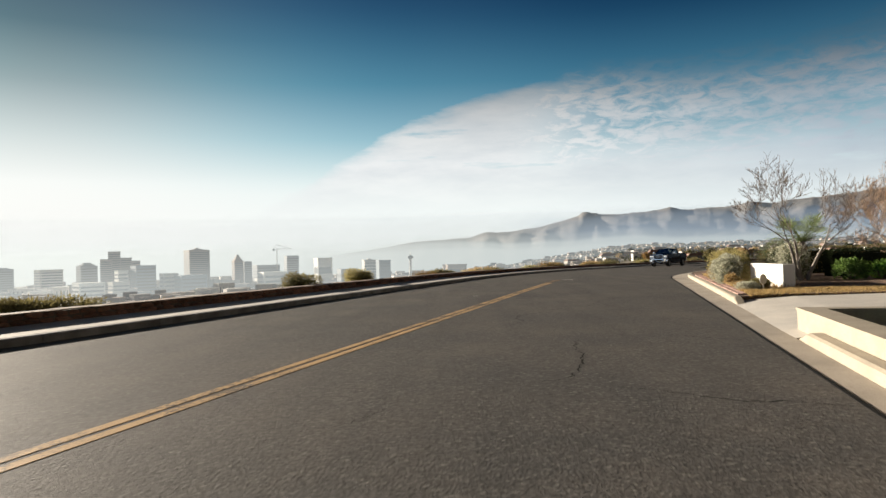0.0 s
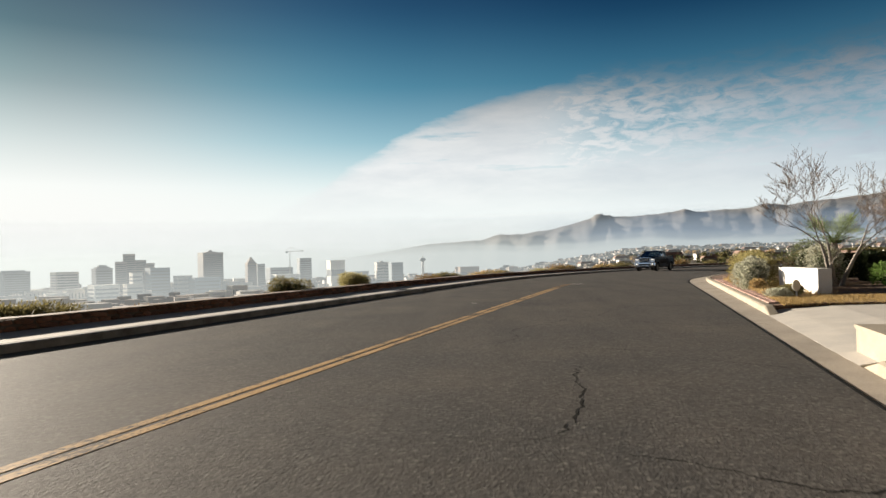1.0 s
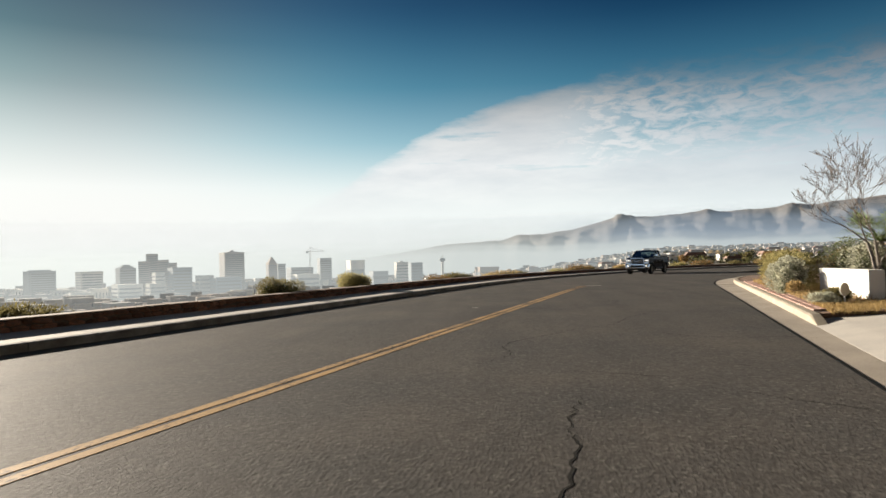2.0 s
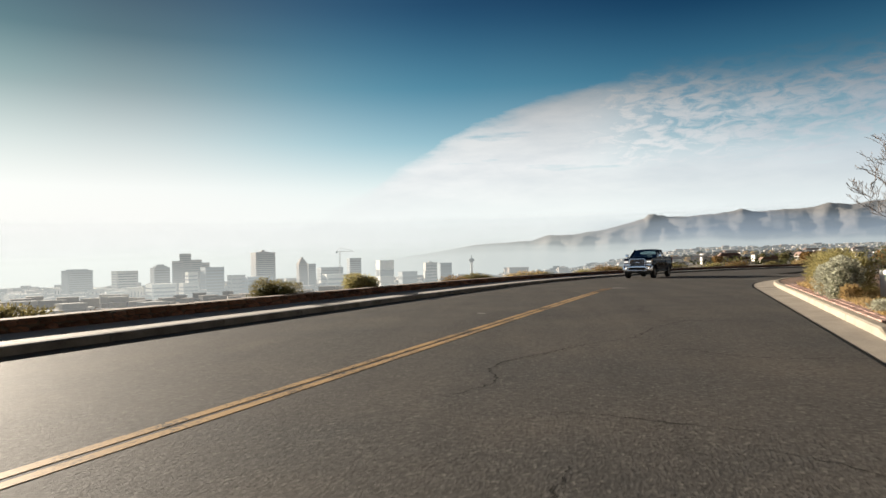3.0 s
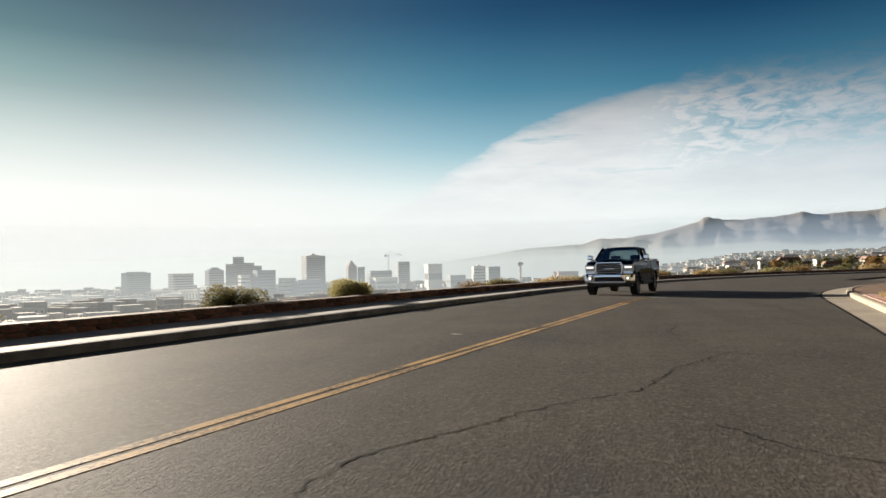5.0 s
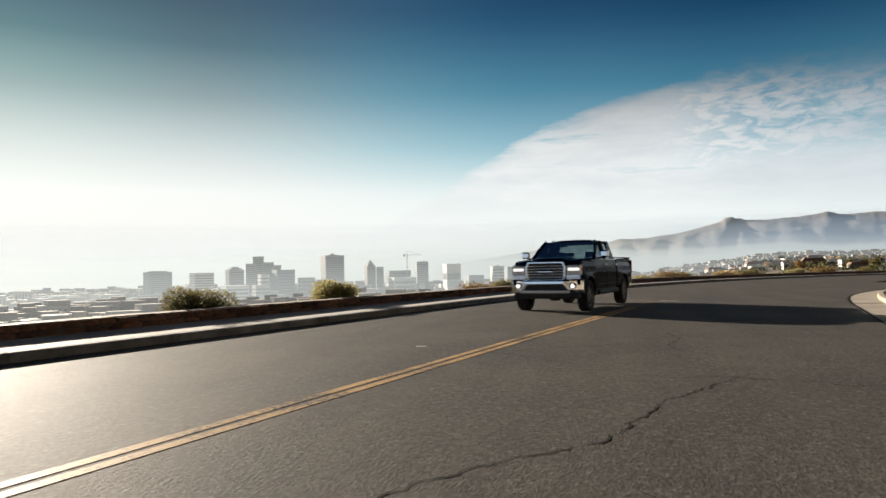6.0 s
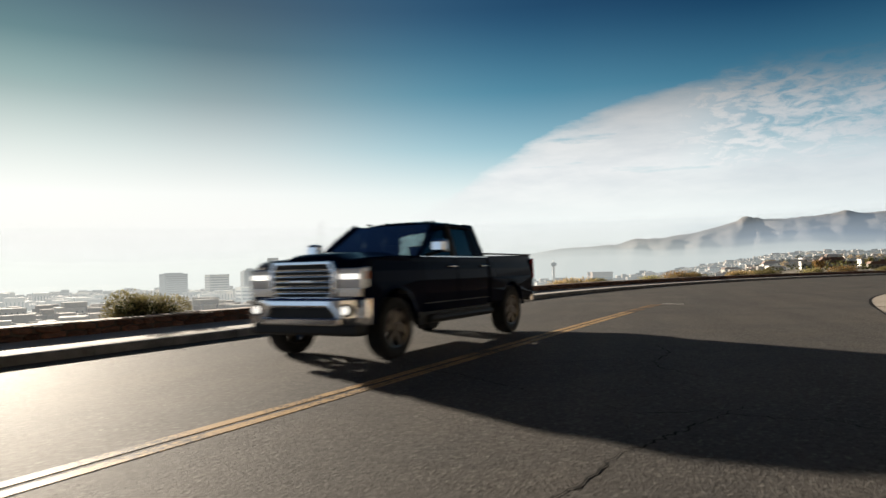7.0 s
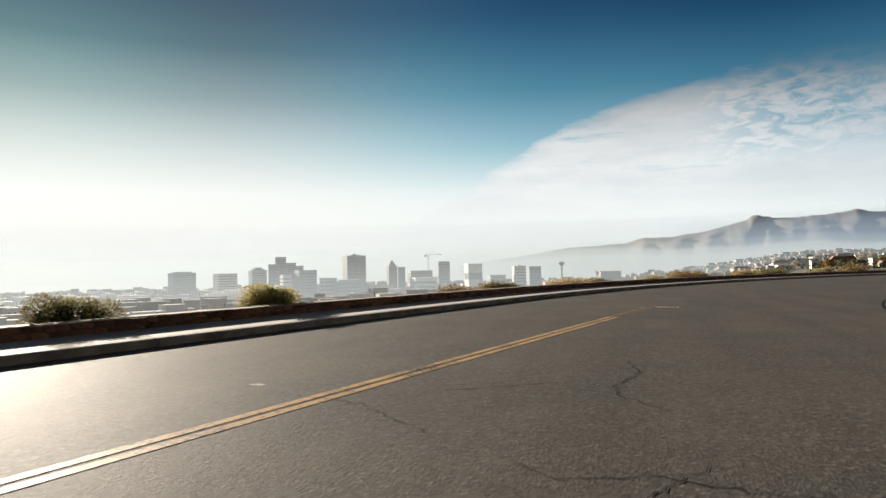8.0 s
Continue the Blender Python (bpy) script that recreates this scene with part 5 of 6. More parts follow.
# ---- the pickup truck: x ahead, y to its left, z up, origin on the ground midway between the axles ----
PAINT = plain("black_blue_paint", (0.003, 0.005, 0.016), 0.1, 0.0, 0.0, None, 0.0, 0.022)
CHROME = plain("chrome", (0.93, 0.94, 0.96), 0.1, 1.0)
BLACK = plain("black_plastic", (0.012, 0.012, 0.012), 0.55)
RUBBER = material("tyre_rubber", (0.009, 0.009, 0.009), 0.8, scale=20, spread=0.3, fine=120, bump=0.2)
RIM = plain("bright_wheel_alloy", (0.19, 0.17, 0.15), 0.28, 1.0)
WINDSHIELD = glass_material("windshield_glass", (0.72, 0.90, 0.92), 0.45)
TINTED = glass_material("tinted_side_glass", (0.46, 0.54, 0.54), 0.03)
LAMP = plain("headlamp_glow", (0.8, 0.8, 0.8), 0.15, 0.0, 0.5, (1.0, 0.95, 0.86), 0.5)
HEADLENS = plain("bright_headlamp_reflector", (0.80, 0.82, 0.86), 0.15, 0.4)
LENS = glass_material("clear_lens", (0.9, 0.92, 0.95), 0.10)
AMBER = plain("amber_lens", (0.36, 0.09, 0.02), 0.25)
ROOF_LAMP = plain("dark_amber_lens", (0.03, 0.012, 0.006), 0.3)
RED = plain("red_lens", (0.30, 0.012, 0.01), 0.2, 0, 0.3)
CABIN = plain("dark_cabin_trim", (0.03, 0.028, 0.026), 0.7)
LEATHER = plain("brown_seat_leather", (0.06, 0.042, 0.03), 0.55)
AXLE_F, AXLE_R, WHEEL_R = 1.97, -1.93, 0.42
FORWARD = 0.13          # the front axle and cab stand this much further ahead than the panels are drawn


def long_cab(ob):
    """Gives the drawn body its long cab and short nose, and a slightly taller roof."""
    for v in ob.data.vertices:
        v.co.x = float(np.interp(v.co.x, (-3.35, -2.5, -1.36, -1.0, 0.1, 0.44, 1.2, 1.42, 2.52, 2.9, 3.06), (-3.23, -2.5, -1.36, -0.90, 0.26, 0.64, 1.42, 1.55, 2.65, 2.86, 2.99)))
        if v.co.z > 1.42:
            v.co.z = 1.42 + (v.co.z - 1.42) * 1.04


def wide_at(x, z):
    """Half the body's width at a station and a height."""
    w = 1.0 - 0.055 * smooth(1.05, 1.45, z) - 0.03 * smooth(0.8, 0.5, z)
    return w * (1 - 0.075 * smooth(2.2, 2.95, x) - 0.015 * smooth(-2.6, -3.2, x))


def shaped(bm, cuts_x=(), cuts_z=()):
    """Cuts a prism of half-width 1 at stations and heights and gives it the body's plan and side curve."""
    for v in cuts_x:
        bmesh.ops.bisect_plane(bm, geom=bm.verts[:] + bm.edges[:] + bm.faces[:], plane_co=(v, 0, 0), plane_no=(1, 0, 0))
    for v in cuts_z:
        bmesh.ops.bisect_plane(bm, geom=bm.verts[:] + bm.edges[:] + bm.faces[:], plane_co=(0, 0, v), plane_no=(0, 0, 1))
    for v in bm.verts:
        v.co.y *= wide_at(v.co.x, v.co.z)
    bmesh.ops.recalc_face_normals(bm, faces=bm.faces[:])
    return bm


def arch(cx, r, a0, a1, n=12, cz=0.43):
    return [(cx + r * math.cos(radians(a0 + (a1 - a0) * k / n)), cz + r * math.sin(radians(a0 + (a1 - a0) * k / n))) for k in range(n + 1)]


def make_truck():
    t = thing("pickup_truck", "black crew-cab pickup truck with chrome grille driving towards the camera", "pickup truck")
    xs, zs = (2.5, 2.7, 2.85, 1.4, 0.5, -1.2, -2.9), (0.62, 0.85, 1.05, 1.2, 1.32)
    # fenders, doors and bed, cut out over the wheels
    front = [(1.18, 0.60), (1.18, 1.41), (1.9, 1.40), (2.55, 1.35), (2.84, 1.25), (2.90, 1.05), (2.88, 0.74), (2.62, 0.60)] + arch(AXLE_F, 0.54, 18, 162)
    for lo, hi in ((0.55, 1.0), (-1.0, -0.55)):
        bm = bmesh.new()
        prism(bm, front, lo, hi)
        part("front_fender", shaped(bm, xs, zs), PAINT, t, bevel=0.025)
    part("radiator_support", boxed(2.5, 2.86, -0.56, 0.56, 0.55, 1.14), BLACK, t)
    # hood with a raised centre
    bm = bmesh.new()
    rows = []
    for x, z in ((1.12, 1.43), (1.5, 1.435), (2.0, 1.425), (2.45, 1.395), (2.72, 1.345), (2.88, 1.24)):
        w = wide_at(x, 1.3) * 0.93
        rows.append([bm.verts.new((x, w * k, z + 0.055 * (1 - smooth(0.35, 0.6, abs(k))) - 0.02 * abs(k))) for k in (-1, -0.8, -0.58, -0.4, -0.2, 0, 0.2, 0.4, 0.58, 0.8, 1)])
    for a, b in zip(rows, rows[1:]):
        for k in range(10):
            bm.faces.new((a[k], a[k + 1], b[k + 1], b[k]))
    ret = bmesh.ops.extrude_face_region(bm, geom=bm.faces[:])
    bmesh.ops.translate(bm, verts=[v for v in ret["geom"] if isinstance(v, bmesh.types.BMVert)], vec=(0, 0, -0.06))
    bmesh.ops.recalc_face_normals(bm, faces=bm.faces[:])
    part("hood", bm, PAINT, t, smooth=True)
    # doors
    for name, x0, x1 in (("front_door", 0.12, 1.17), ("rear_door", -0.98, 0.105)):
        for side in (1, -1):
            bm = bmesh.new()
            prism(bm, [(x0, 0.58), (x1, 0.58), (x1, 1.40), (x0, 1.40)], -0.06, 0.0)
            bmesh.ops.translate(bm, verts=bm.verts[:], vec=(0, 1, 0))
            for v in (0.7, 0.85, 1.05, 1.2, 1.32):
                bmesh.ops.bisect_plane(bm, geom=bm.verts[:] + bm.edges[:] + bm.faces[:], plane_co=(0, 0, v), plane_no=(0, 0, 1))
            for v in bm.verts:
                crease = 0.012 * math.exp(-((v.co.z - 0.98) / 0.05) ** 2)
                v.co.y = side * (v.co.y - 1 + wide_at(v.co.x, v.co.z) + crease)
            bmesh.ops.recalc_face_normals(bm, faces=bm.faces[:])
            d = part(name, bm, PAINT, t, bevel=0.012)
            hx = x0 + 0.16
            part("handle", boxed(hx - 0.11, hx + 0.11, min(side * 0.975, side * 1.02), max(side * 0.975, side * 1.02), 1.235, 1.265), CHROME, d, "chrome door handle", bevel=0.01)
            part("moulding", boxed(x0 + 0.03, x1 - 0.03, min(side * 0.98, side * 1.012), max(side * 0.98, side * 1.006), 0.70, 0.718), BLACK, d)
    part("cab_floor", boxed(-0.98, 1.2, -0.93, 0.93, 0.52, 0.62), BLACK, t)
    part("firewall", boxed(1.12, 1.2, -0.93, 0.93, 0.6, 1.36), CABIN, t)
    part("cab_back", boxed(-1.03, -0.98, -0.95, 0.95, 0.58, 1.42), PAINT, t)
    # cab above the belt line: pillars, roof, panes
    belt, top = 1.40, 1.97
    B = {"a": (1.20, 0.93), "b": (0.12, 0.945), "c": (-0.62, 0.94)}
    R = {"a": (0.42, 0.74), "b": (0.08, 0.765), "c": (-0.56, 0.76)}
    for side in (1, -1):
        for k, r in (("a", 0.042), ("b", 0.045)):
            bm = bmesh.new()
            p, q = Vector((B[k][0], side * B[k][1] * 0.985, belt - 0.03)), Vector((R[k][0], side * R[k][1], top - 0.05))
            tube(bm, [p, (p + q) / 2 + Vector((0.02, side * 0.025, 0)), q], [r, r, r], 6)
            part("pillar", bm, PAINT if k != "b" else BLACK, t)
        bm = bmesh.new()
        quad = [(-0.60, side * 0.945, belt - 0.04), (-1.03, side * 0.935, belt - 0.04), (-0.86, side * 0.765, top - 0.03), (-0.54, side * 0.775, top - 0.03)]
        vs = [bm.verts.new(v) for v in quad] + [bm.verts.new((x, y - side * 0.07, z)) for x, y, z in quad]
        bm.faces.new(vs[:4]), bm.faces.new(vs[4:][::-1])
        for j in range(4):
            bm.faces.new((vs[j], vs[(j + 1) % 4], vs[4 + (j + 1) % 4], vs[4 + j]))
        bmesh.ops.recalc_face_normals(bm, faces=bm.faces[:])
        part("rear_pillar", bm, PAINT, t, bevel=0.02)
        part("rocker_panel", boxed(-1.05, 1.25, min(side * 0.86, side * 0.955), max(side * 0.86, side * 0.955), 0.40, 0.60), BLACK, t)
        for name, k0, k1 in (("front_side_window", "a", "b"), ("rear_side_window", "b", "c")):
            bm = bmesh.new()
            i = 0.03
            q = [(B[k0][0] - i, side * B[k0][1] * 0.98, belt - 0.02), (B[k1][0] + i, side * B[k1][1] * 0.98, belt - 0.02), (R[k1][0] + i, side * R[k1][1] * 0.985, top - 0.05), (R[k0][0] - i, side * R[k0][1] * 0.985, top - 0.05)]
            vs = [bm.verts.new(v) for v in q] + [bm.verts.new((x, y - side * 0.006, z)) for x, y, z in q]
            bm.faces.new(vs[:4]), bm.faces.new(vs[4:][::-1])
            for j in range(4):
                bm.faces.new((vs[j], vs[(j + 1) % 4], vs[4 + (j + 1) % 4], vs[4 + j]))
            bmesh.ops.recalc_face_normals(bm, faces=bm.faces[:])
            part(name, bm, TINTED, t)
        bm = boxed(-1.0, 1.17, min(side * 0.93, side * 0.972), max(side * 0.93, side * 0.972), 1.392, 1.408)
        part("belt_trim", bm, CHROME, t, "thin chrome belt moulding")
    # roof: a shallow crowned shell
    bm, rows = bmesh.new(), []
    for x, z in ((0.46, 1.915), (0.25, 1.962), (0.0, 1.985), (-0.4, 1.99), (-0.7, 1.965), (-0.86, 1.90)):
        rows.append([bm.verts.new((x - 0.03 * abs(k), 0.80 * k, z - 0.075 * abs(k) ** 3)) for k in (-1, -0.9, -0.7, -0.4, 0, 0.4, 0.7, 0.9, 1)])
    for a, b in zip(rows, rows[1:]):
        for k in range(8):
            bm.faces.new((a[k], a[k + 1], b[k + 1], b[k]))
    ret = bmesh.ops.extrude_face_region(bm, geom=bm.faces[:])
    bmesh.ops.translate(bm, verts=[v for v in ret["geom"] if isinstance(v, bmesh.types.BMVert)], vec=(0, 0, -0.05))
    bmesh.ops.recalc_face_normals(bm, faces=bm.faces[:])
    roof = part("roof", bm, PAINT, t, smooth=True)
    for k in (-0.55, -0.2, 0.0, 0.2, 0.55):
        bm = bmesh.new()
        prism(bm, [(0.26, 1.945), (0.35, 1.93), (0.33, 1.957), (0.28, 1.963)], k - 0.03, k + 0.03)
        part("clearance_lamp", bm, ROOF_LAMP, roof, "small dark amber roof lamp")
    for name, x0, w0, x1, w1, mat in (("windshield", 1.21, 0.90, 0.44, 0.73, WINDSHIELD), ("rear_window", -1.02, 0.86, -0.85, 0.71, TINTED)):
        bm = bmesh.new()
        rows = []
        for k in range(5):
            a = k / 4
            x, w, z = x0 + (x1 - x0) * a, w0 + (w1 - w0) * a, belt - 0.03 + (top - 0.04 - belt) * a
            bow = 0.05 if x0 > 0 else -0.02
            rows.append([bm.verts.new((x + bow * (1 - j * j), w * j, z)) for j in (-1, -0.5, 0, 0.5, 1)])
        for a, b in zip(rows, rows[1:]):
            for j in range(4):
                bm.faces.new((a[j], a[j + 1], b[j + 1], b[j]))
        part(name, bm, mat, t, smooth=True)
    part("rear_glass_frame", boxed(-1.0, -0.95, -0.9, 0.9, 1.38, 1.46), PAINT, t)
    # cabin
    part("dashboard", boxed(0.75, 1.15, -0.86, 0.86, 1.0, 1.36), CABIN, t, bevel=0.06)
    bm = bmesh.new()
    for k in range(16):
        a, b = 2 * math.pi * k / 16, 2 * math.pi * (k + 1) / 16
        tube(bm, [(0.62 + 0.06 * math.sin(a), 0.42 + 0.19 * math.cos(a), 1.22 + 0.18 * math.sin(a)), (0.62 + 0.06 * math.sin(b), 0.42 + 0.19 * math.cos(b), 1.22 + 0.18 * math.sin(b))], [0.016, 0.016], 6)
    part("steering_wheel", bm, CABIN, t)
    for x in (0.05, -0.75):
        for y in (0.42, -0.42):
            bm = boxed(x - 0.1, x + 0.48, y - 0.27, y + 0.27, 0.7, 0.9)
            box(bm, x - 0.2, x - 0.02, y - 0.27, y + 0.27, 0.9, 1.42)
            s = part("seat", bm, LEATHER, t, "brown leather seat", bevel=0.05)
            part("headrest", boxed(x - 0.19, x - 0.09, y - 0.13, y + 0.13, 1.46, 1.63), LEATHER, s, bevel=0.04)
    # bed
    arc = arch(AXLE_R, 0.54, 162, 18)
    for side in (1, -1):
        bm = bmesh.new()
        outline = [(-1.06, 0.60), (-1.06, 1.42), (-3.08, 1.45), (-3.14, 1.40), (-3.14, 0.70), (-3.02, 0.62)] + arc
        prism(bm, outline, 0.86, 1.0)
        for v in (0.7, 0.85, 1.05, 1.2, 1.32):
            bmesh.ops.bisect_plane(bm, geom=bm.verts[:] + bm.edges[:] + bm.faces[:], plane_co=(0, 0, v), plane_no=(0, 0, 1))
        for v in bm.verts:
            v.co.y = side * (v.co.y if v.co.y < 0.9 else wide_at(v.co.x, v.co.z) + 0.015 * math.exp(-((math.hypot(v.co.x - AXLE_R, v.co.z - 0.43) - 0.6) / 0.12) ** 2))
        bmesh.ops.recalc_face_normals(bm, faces=bm.faces[:])
        b = part("bed_side", bm, PAINT, t, bevel=0.02)
        part("bed_rail_cap", boxed(-3.1, -1.05, min(side * 0.87, side * 0.955), max(side * 0.87, side * 0.955), 1.445, 1.47), BLACK, b)
        bm = bmesh.new()
        prism(bm, [(-3.16, 0.98), (-3.10, 0.98), (-3.09, 1.36), (-3.16, 1.38)], min(side * 0.93, side * 0.998), max(side * 0.93, side * 0.998))
        part("tail_lamp", bm, RED, t, "red tail lamp")
        # flare over each wheel
        for cx in (AXLE_F, AXLE_R):
            bm, prev = bmesh.new(), None
            for k in range(15):
                a = radians(8 + 164 * k / 14)
                ring = [bm.verts.new((cx + r * math.cos(a), side * y, 0.43 + r * math.sin(a))) for r, y in ((0.53, 0.955), (0.53, 1.01), (0.57, 1.0), (0.585, 0.96))]
                if prev:
                    for j in range(4):
                        bm.faces.new((prev[j], prev[(j + 1) % 4], ring[(j + 1) % 4], ring[j]))
                prev = ring
            bmesh.ops.recalc_face_normals(bm, faces=bm.faces[:])
            part("wheel_flare", bm, PAINT, t)
    part("tailgate", boxed(-3.15, -3.08, -0.9, 0.9, 0.72, 1.44), PAINT, t, bevel=0.02)
    part("bed_floor", boxed(-3.08, -1.06, -0.9, 0.9, 0.80, 0.86), BLACK, t)
    part("bed_front", boxed(-1.12, -1.06, -0.9, 0.9, 0.6, 1.42), PAINT, t)
    part("rear_bumper", boxed(-3.32, -3.12, -0.95, 0.95, 0.52, 0.72), CHROME, t, "chrome rear bumper", bevel=0.03)
    for y in (0.45, -0.45):
        part("frame_rail", boxed(-3.0, 2.6, y - 0.05, y + 0.05, 0.42, 0.58), BLACK, t)
    for x in (AXLE_F, AXLE_R):
        bm = bmesh.new()
        tube(bm, [(x, -0.75, 0.42), (x, -0.2, 0.42), (x, -0.12, 0.42), (x, 0.12, 0.42), (x, 0.2, 0.42), (x, 0.75, 0.42)], [0.06, 0.06, 0.15, 0.15, 0.06, 0.06], 12)
        part("axle", bm, BLACK, t)
    for side in (1, -1):
        bm = bmesh.new()
        tube(bm, [(1.0, side * 0.98, 0.47), (-1.05, side * 0.98, 0.47)], [0.06, 0.06], 8)
        st = part("side_step", bm, BLACK, t)
        part("step_pad", boxed(-0.95, 0.95, min(side * 0.95, side * 1.05), max(side * 0.95, side * 1.05), 0.525, 0.54), BLACK, st)
        # mirrors
        bm = bmesh.new()
        tube(bm, [(0.98, side * 0.95, 1.42), (0.97, side * 1.14, 1.46)], [0.03, 0.025], 8)
        mi = part("mirror", bm, BLACK, t)
        bm = boxed(0.90, 1.04, min(side * 1.06, side * 1.28), max(side * 1.06, side * 1.28), 1.45, 1.64)
        part("mirror_shell", bm, CHROME, mi, "chrome towing mirror shell", bevel=0.04)
        part("mirror_glass", boxed(0.885, 0.899, min(side * 1.08, side * 1.26), max(side * 1.08, side * 1.26), 1.47, 1.62), CHROME, mi, "mirror glass")
    # grille: chrome surround and bars before a dark mesh
    gr = part("grille_mesh", boxed(2.84, 2.90, -0.49, 0.49, 0.86, 1.30), BLACK, t)
    bm = bmesh.new()
    ring_o = [(-0.47, 0.83), (0.47, 0.83), (0.55, 0.93), (0.56, 1.21), (0.49, 1.345), (-0.49, 1.345), (-0.56, 1.21), (-0.55, 0.93)]
    ring_i = [(-0.44, 0.875), (0.44, 0.875), (0.495, 0.95), (0.505, 1.19), (0.45, 1.295), (-0.45, 1.295), (-0.505, 1.19), (-0.495, 0.95)]
    loops = [[bm.verts.new((x + 0.06 * (1 - (y / 0.7) ** 2), y, z)) for y, z in ring] for ring, x in ((ring_o, 2.87), (ring_o, 2.93), (ring_i, 2.93), (ring_i, 2.87))]
    for a, b in zip(loops, loops[1:] + loops[:1]):
        for j in range(8):
            bm.faces.new((a[j], a[(j + 1) % 8], b[(j + 1) % 8], b[j]))
    bmesh.ops.recalc_face_normals(bm, faces=bm.faces[:])
    part("grille_surround", bm, CHROME, gr, "chrome grille surround", bevel=0.01)
    for k in range(5):
        z = 0.93 + 0.073 * k
        bm, prev = bmesh.new(), None
        for j in range(9):
            y = -0.495 + 0.99 * j / 8
            x = 2.905 + 0.06 * (1 - (y / 0.7) ** 2)
            ring = [bm.verts.new((x - 0.03, y, z - 0.016)), bm.verts.new((x + 0.004, y, z - 0.016)), bm.verts.new((x + 0.002, y, z - 0.006)), bm.verts.new((x - 0.026, y, z + 0.018))]
            if prev:
                for q in range(4):
                    bm.faces.new((prev[q], prev[(q + 1) % 4], ring[(q + 1) % 4], ring[q]))
            prev = ring
        bmesh.ops.recalc_face_normals(bm, faces=bm.faces[:])
        part("grille_bar", bm, CHROME, gr, "chrome grille bar")
    part("grille_emblem", boxed(2.955, 2.985, -0.2, 0.2, 1.055, 1.10), CHROME, gr, "plain chrome emblem bar", bevel=0.01)
    for side in (1, -1):
        bm = bmesh.new()
        prism(bm, [(2.60, 0.99), (2.91, 0.97), (2.92, 1.24), (2.58, 1.27)], min(side * 0.57, side * 0.955), max(side * 0.57, side * 0.955))
        h = part("headlamp", bm, HEADLENS, t, "clear chrome-backed headlamp", bevel=0.02)
        part("bulb", boxed(2.912, 2.93, min(side * 0.62, side * 0.91), max(side * 0.62, side * 0.91), 1.10, 1.17), LAMP, h, "lit white lamp strip", bevel=0.008)
        part("indicator", boxed(2.62, 2.72, min(side * 0.945, side * 0.965), max(side * 0.945, side * 0.965), 1.1, 1.2), AMBER, h, "amber side indicator")
        part("lower_trim", boxed(2.86, 2.925, min(side * 0.57, side * 0.93), max(side * 0.57, side * 0.93), 0.875, 0.985), CHROME, h)
    # bumper: a deep chrome bar that wraps round, an intake, fog lamps
    bm, prev = bmesh.new(), None
    for j in range(13):
        y = -1.0 + 2.0 * j / 12
        x = 3.03 - 0.24 * smooth(0.55, 1.0, abs(y))
        prof = [(-0.14, 0.86), (-0.01, 0.862), (0.02, 0.83), (0.025, 0.60 if abs(y) > 0.6 else 0.75), (-0.02, 0.50 if abs(y) > 0.6 else 0.72), (-0.14, 0.50 if abs(y) > 0.6 else 0.72)]
        ring = [bm.verts.new((x + dx, y, z)) for dx, z in prof]
        if prev:
            for q in range(6):
                bm.faces.new((prev[q], prev[(q + 1) % 6], ring[(q + 1) % 6], ring[q]))
        else:
            bm.faces.new(ring)
        prev = ring
    bm.faces.new(prev[::-1])
    bmesh.ops.recalc_face_normals(bm, faces=bm.faces[:])
    bu = part("front_bumper", bm, CHROME, t, "deep chrome front bumper", smooth=False, bevel=0.012)
    part("intake", boxed(2.88, 2.98, -0.58, 0.58, 0.60, 0.73), BLACK, bu)
    bm = boxed(2.9, 3.05, -0.66, 0.66, 0.50, 0.60)
    part("lower_bar", bm, CHROME, bu, "chrome lower bumper bar", bevel=0.02)
    part("valance", boxed(2.55, 2.96, -0.90, 0.90, 0.36, 0.52), BLACK, t, "black lower valance", bevel=0.04)
    for side in (1, -1):
        bm = bmesh.new()
        tube(bm, [(2.95, side * 0.76, 0.70), (3.035, side * 0.755, 0.70)], [0.085, 0.085], 16)
        fo = part("fog_lamp", bm, BLACK, bu)
        bm = bmesh.new()
        tube(bm, [(3.03, side * 0.755, 0.70), (3.045, side * 0.755, 0.70)], [0.06, 0.055], 16)
        part("fog_lens", bm, LAMP, fo, "lit fog lamp lens")
    bm = bmesh.new()
    tube(bm, [(1.25, -0.9, 1.36), (1.1, -0.9, 2.0)], [0.006, 0.003], 5)
    part("aerial", bm, BLACK, t)
    for ob in t.children_recursive:
        long_cab(ob)
    # wheels
    wheels = []
    for x in (AXLE_F, AXLE_R):
        for side in (1, -1):
            w = part("wheel", boxed(-0.05, 0.05, -0.10, 0.10, -0.05, 0.05), BLACK, t, "dark tyre on a bright spoked rim")
            bm = bmesh.new()
            prof = [(0.27, 0.12), (0.36, 0.14), (0.405, 0.13), (0.42, 0.10), (0.42, -0.10), (0.405, -0.13), (0.36, -0.14), (0.27, -0.12)]
            rings = []
            for k in range(40):
                a = 2 * math.pi * k / 40
                cut = 0.0 if k % 2 else -0.008
                rings.append([bm.verts.new(((r + (cut if r > 0.41 else 0)) * math.cos(a), y, (r + (cut if r > 0.41 else 0)) * math.sin(a))) for r, y in prof])
            for k in range(40):
                p, q = rings[k], rings[(k + 1) % 40]
                for j in range(8):
                    bm.faces.new((p[j], p[(j + 1) % 8], q[(j + 1) % 8], q[j]))
            bmesh.ops.recalc_face_normals(bm, faces=bm.faces[:])
            part("tyre", bm, RUBBER, w)
            bm = bmesh.new()
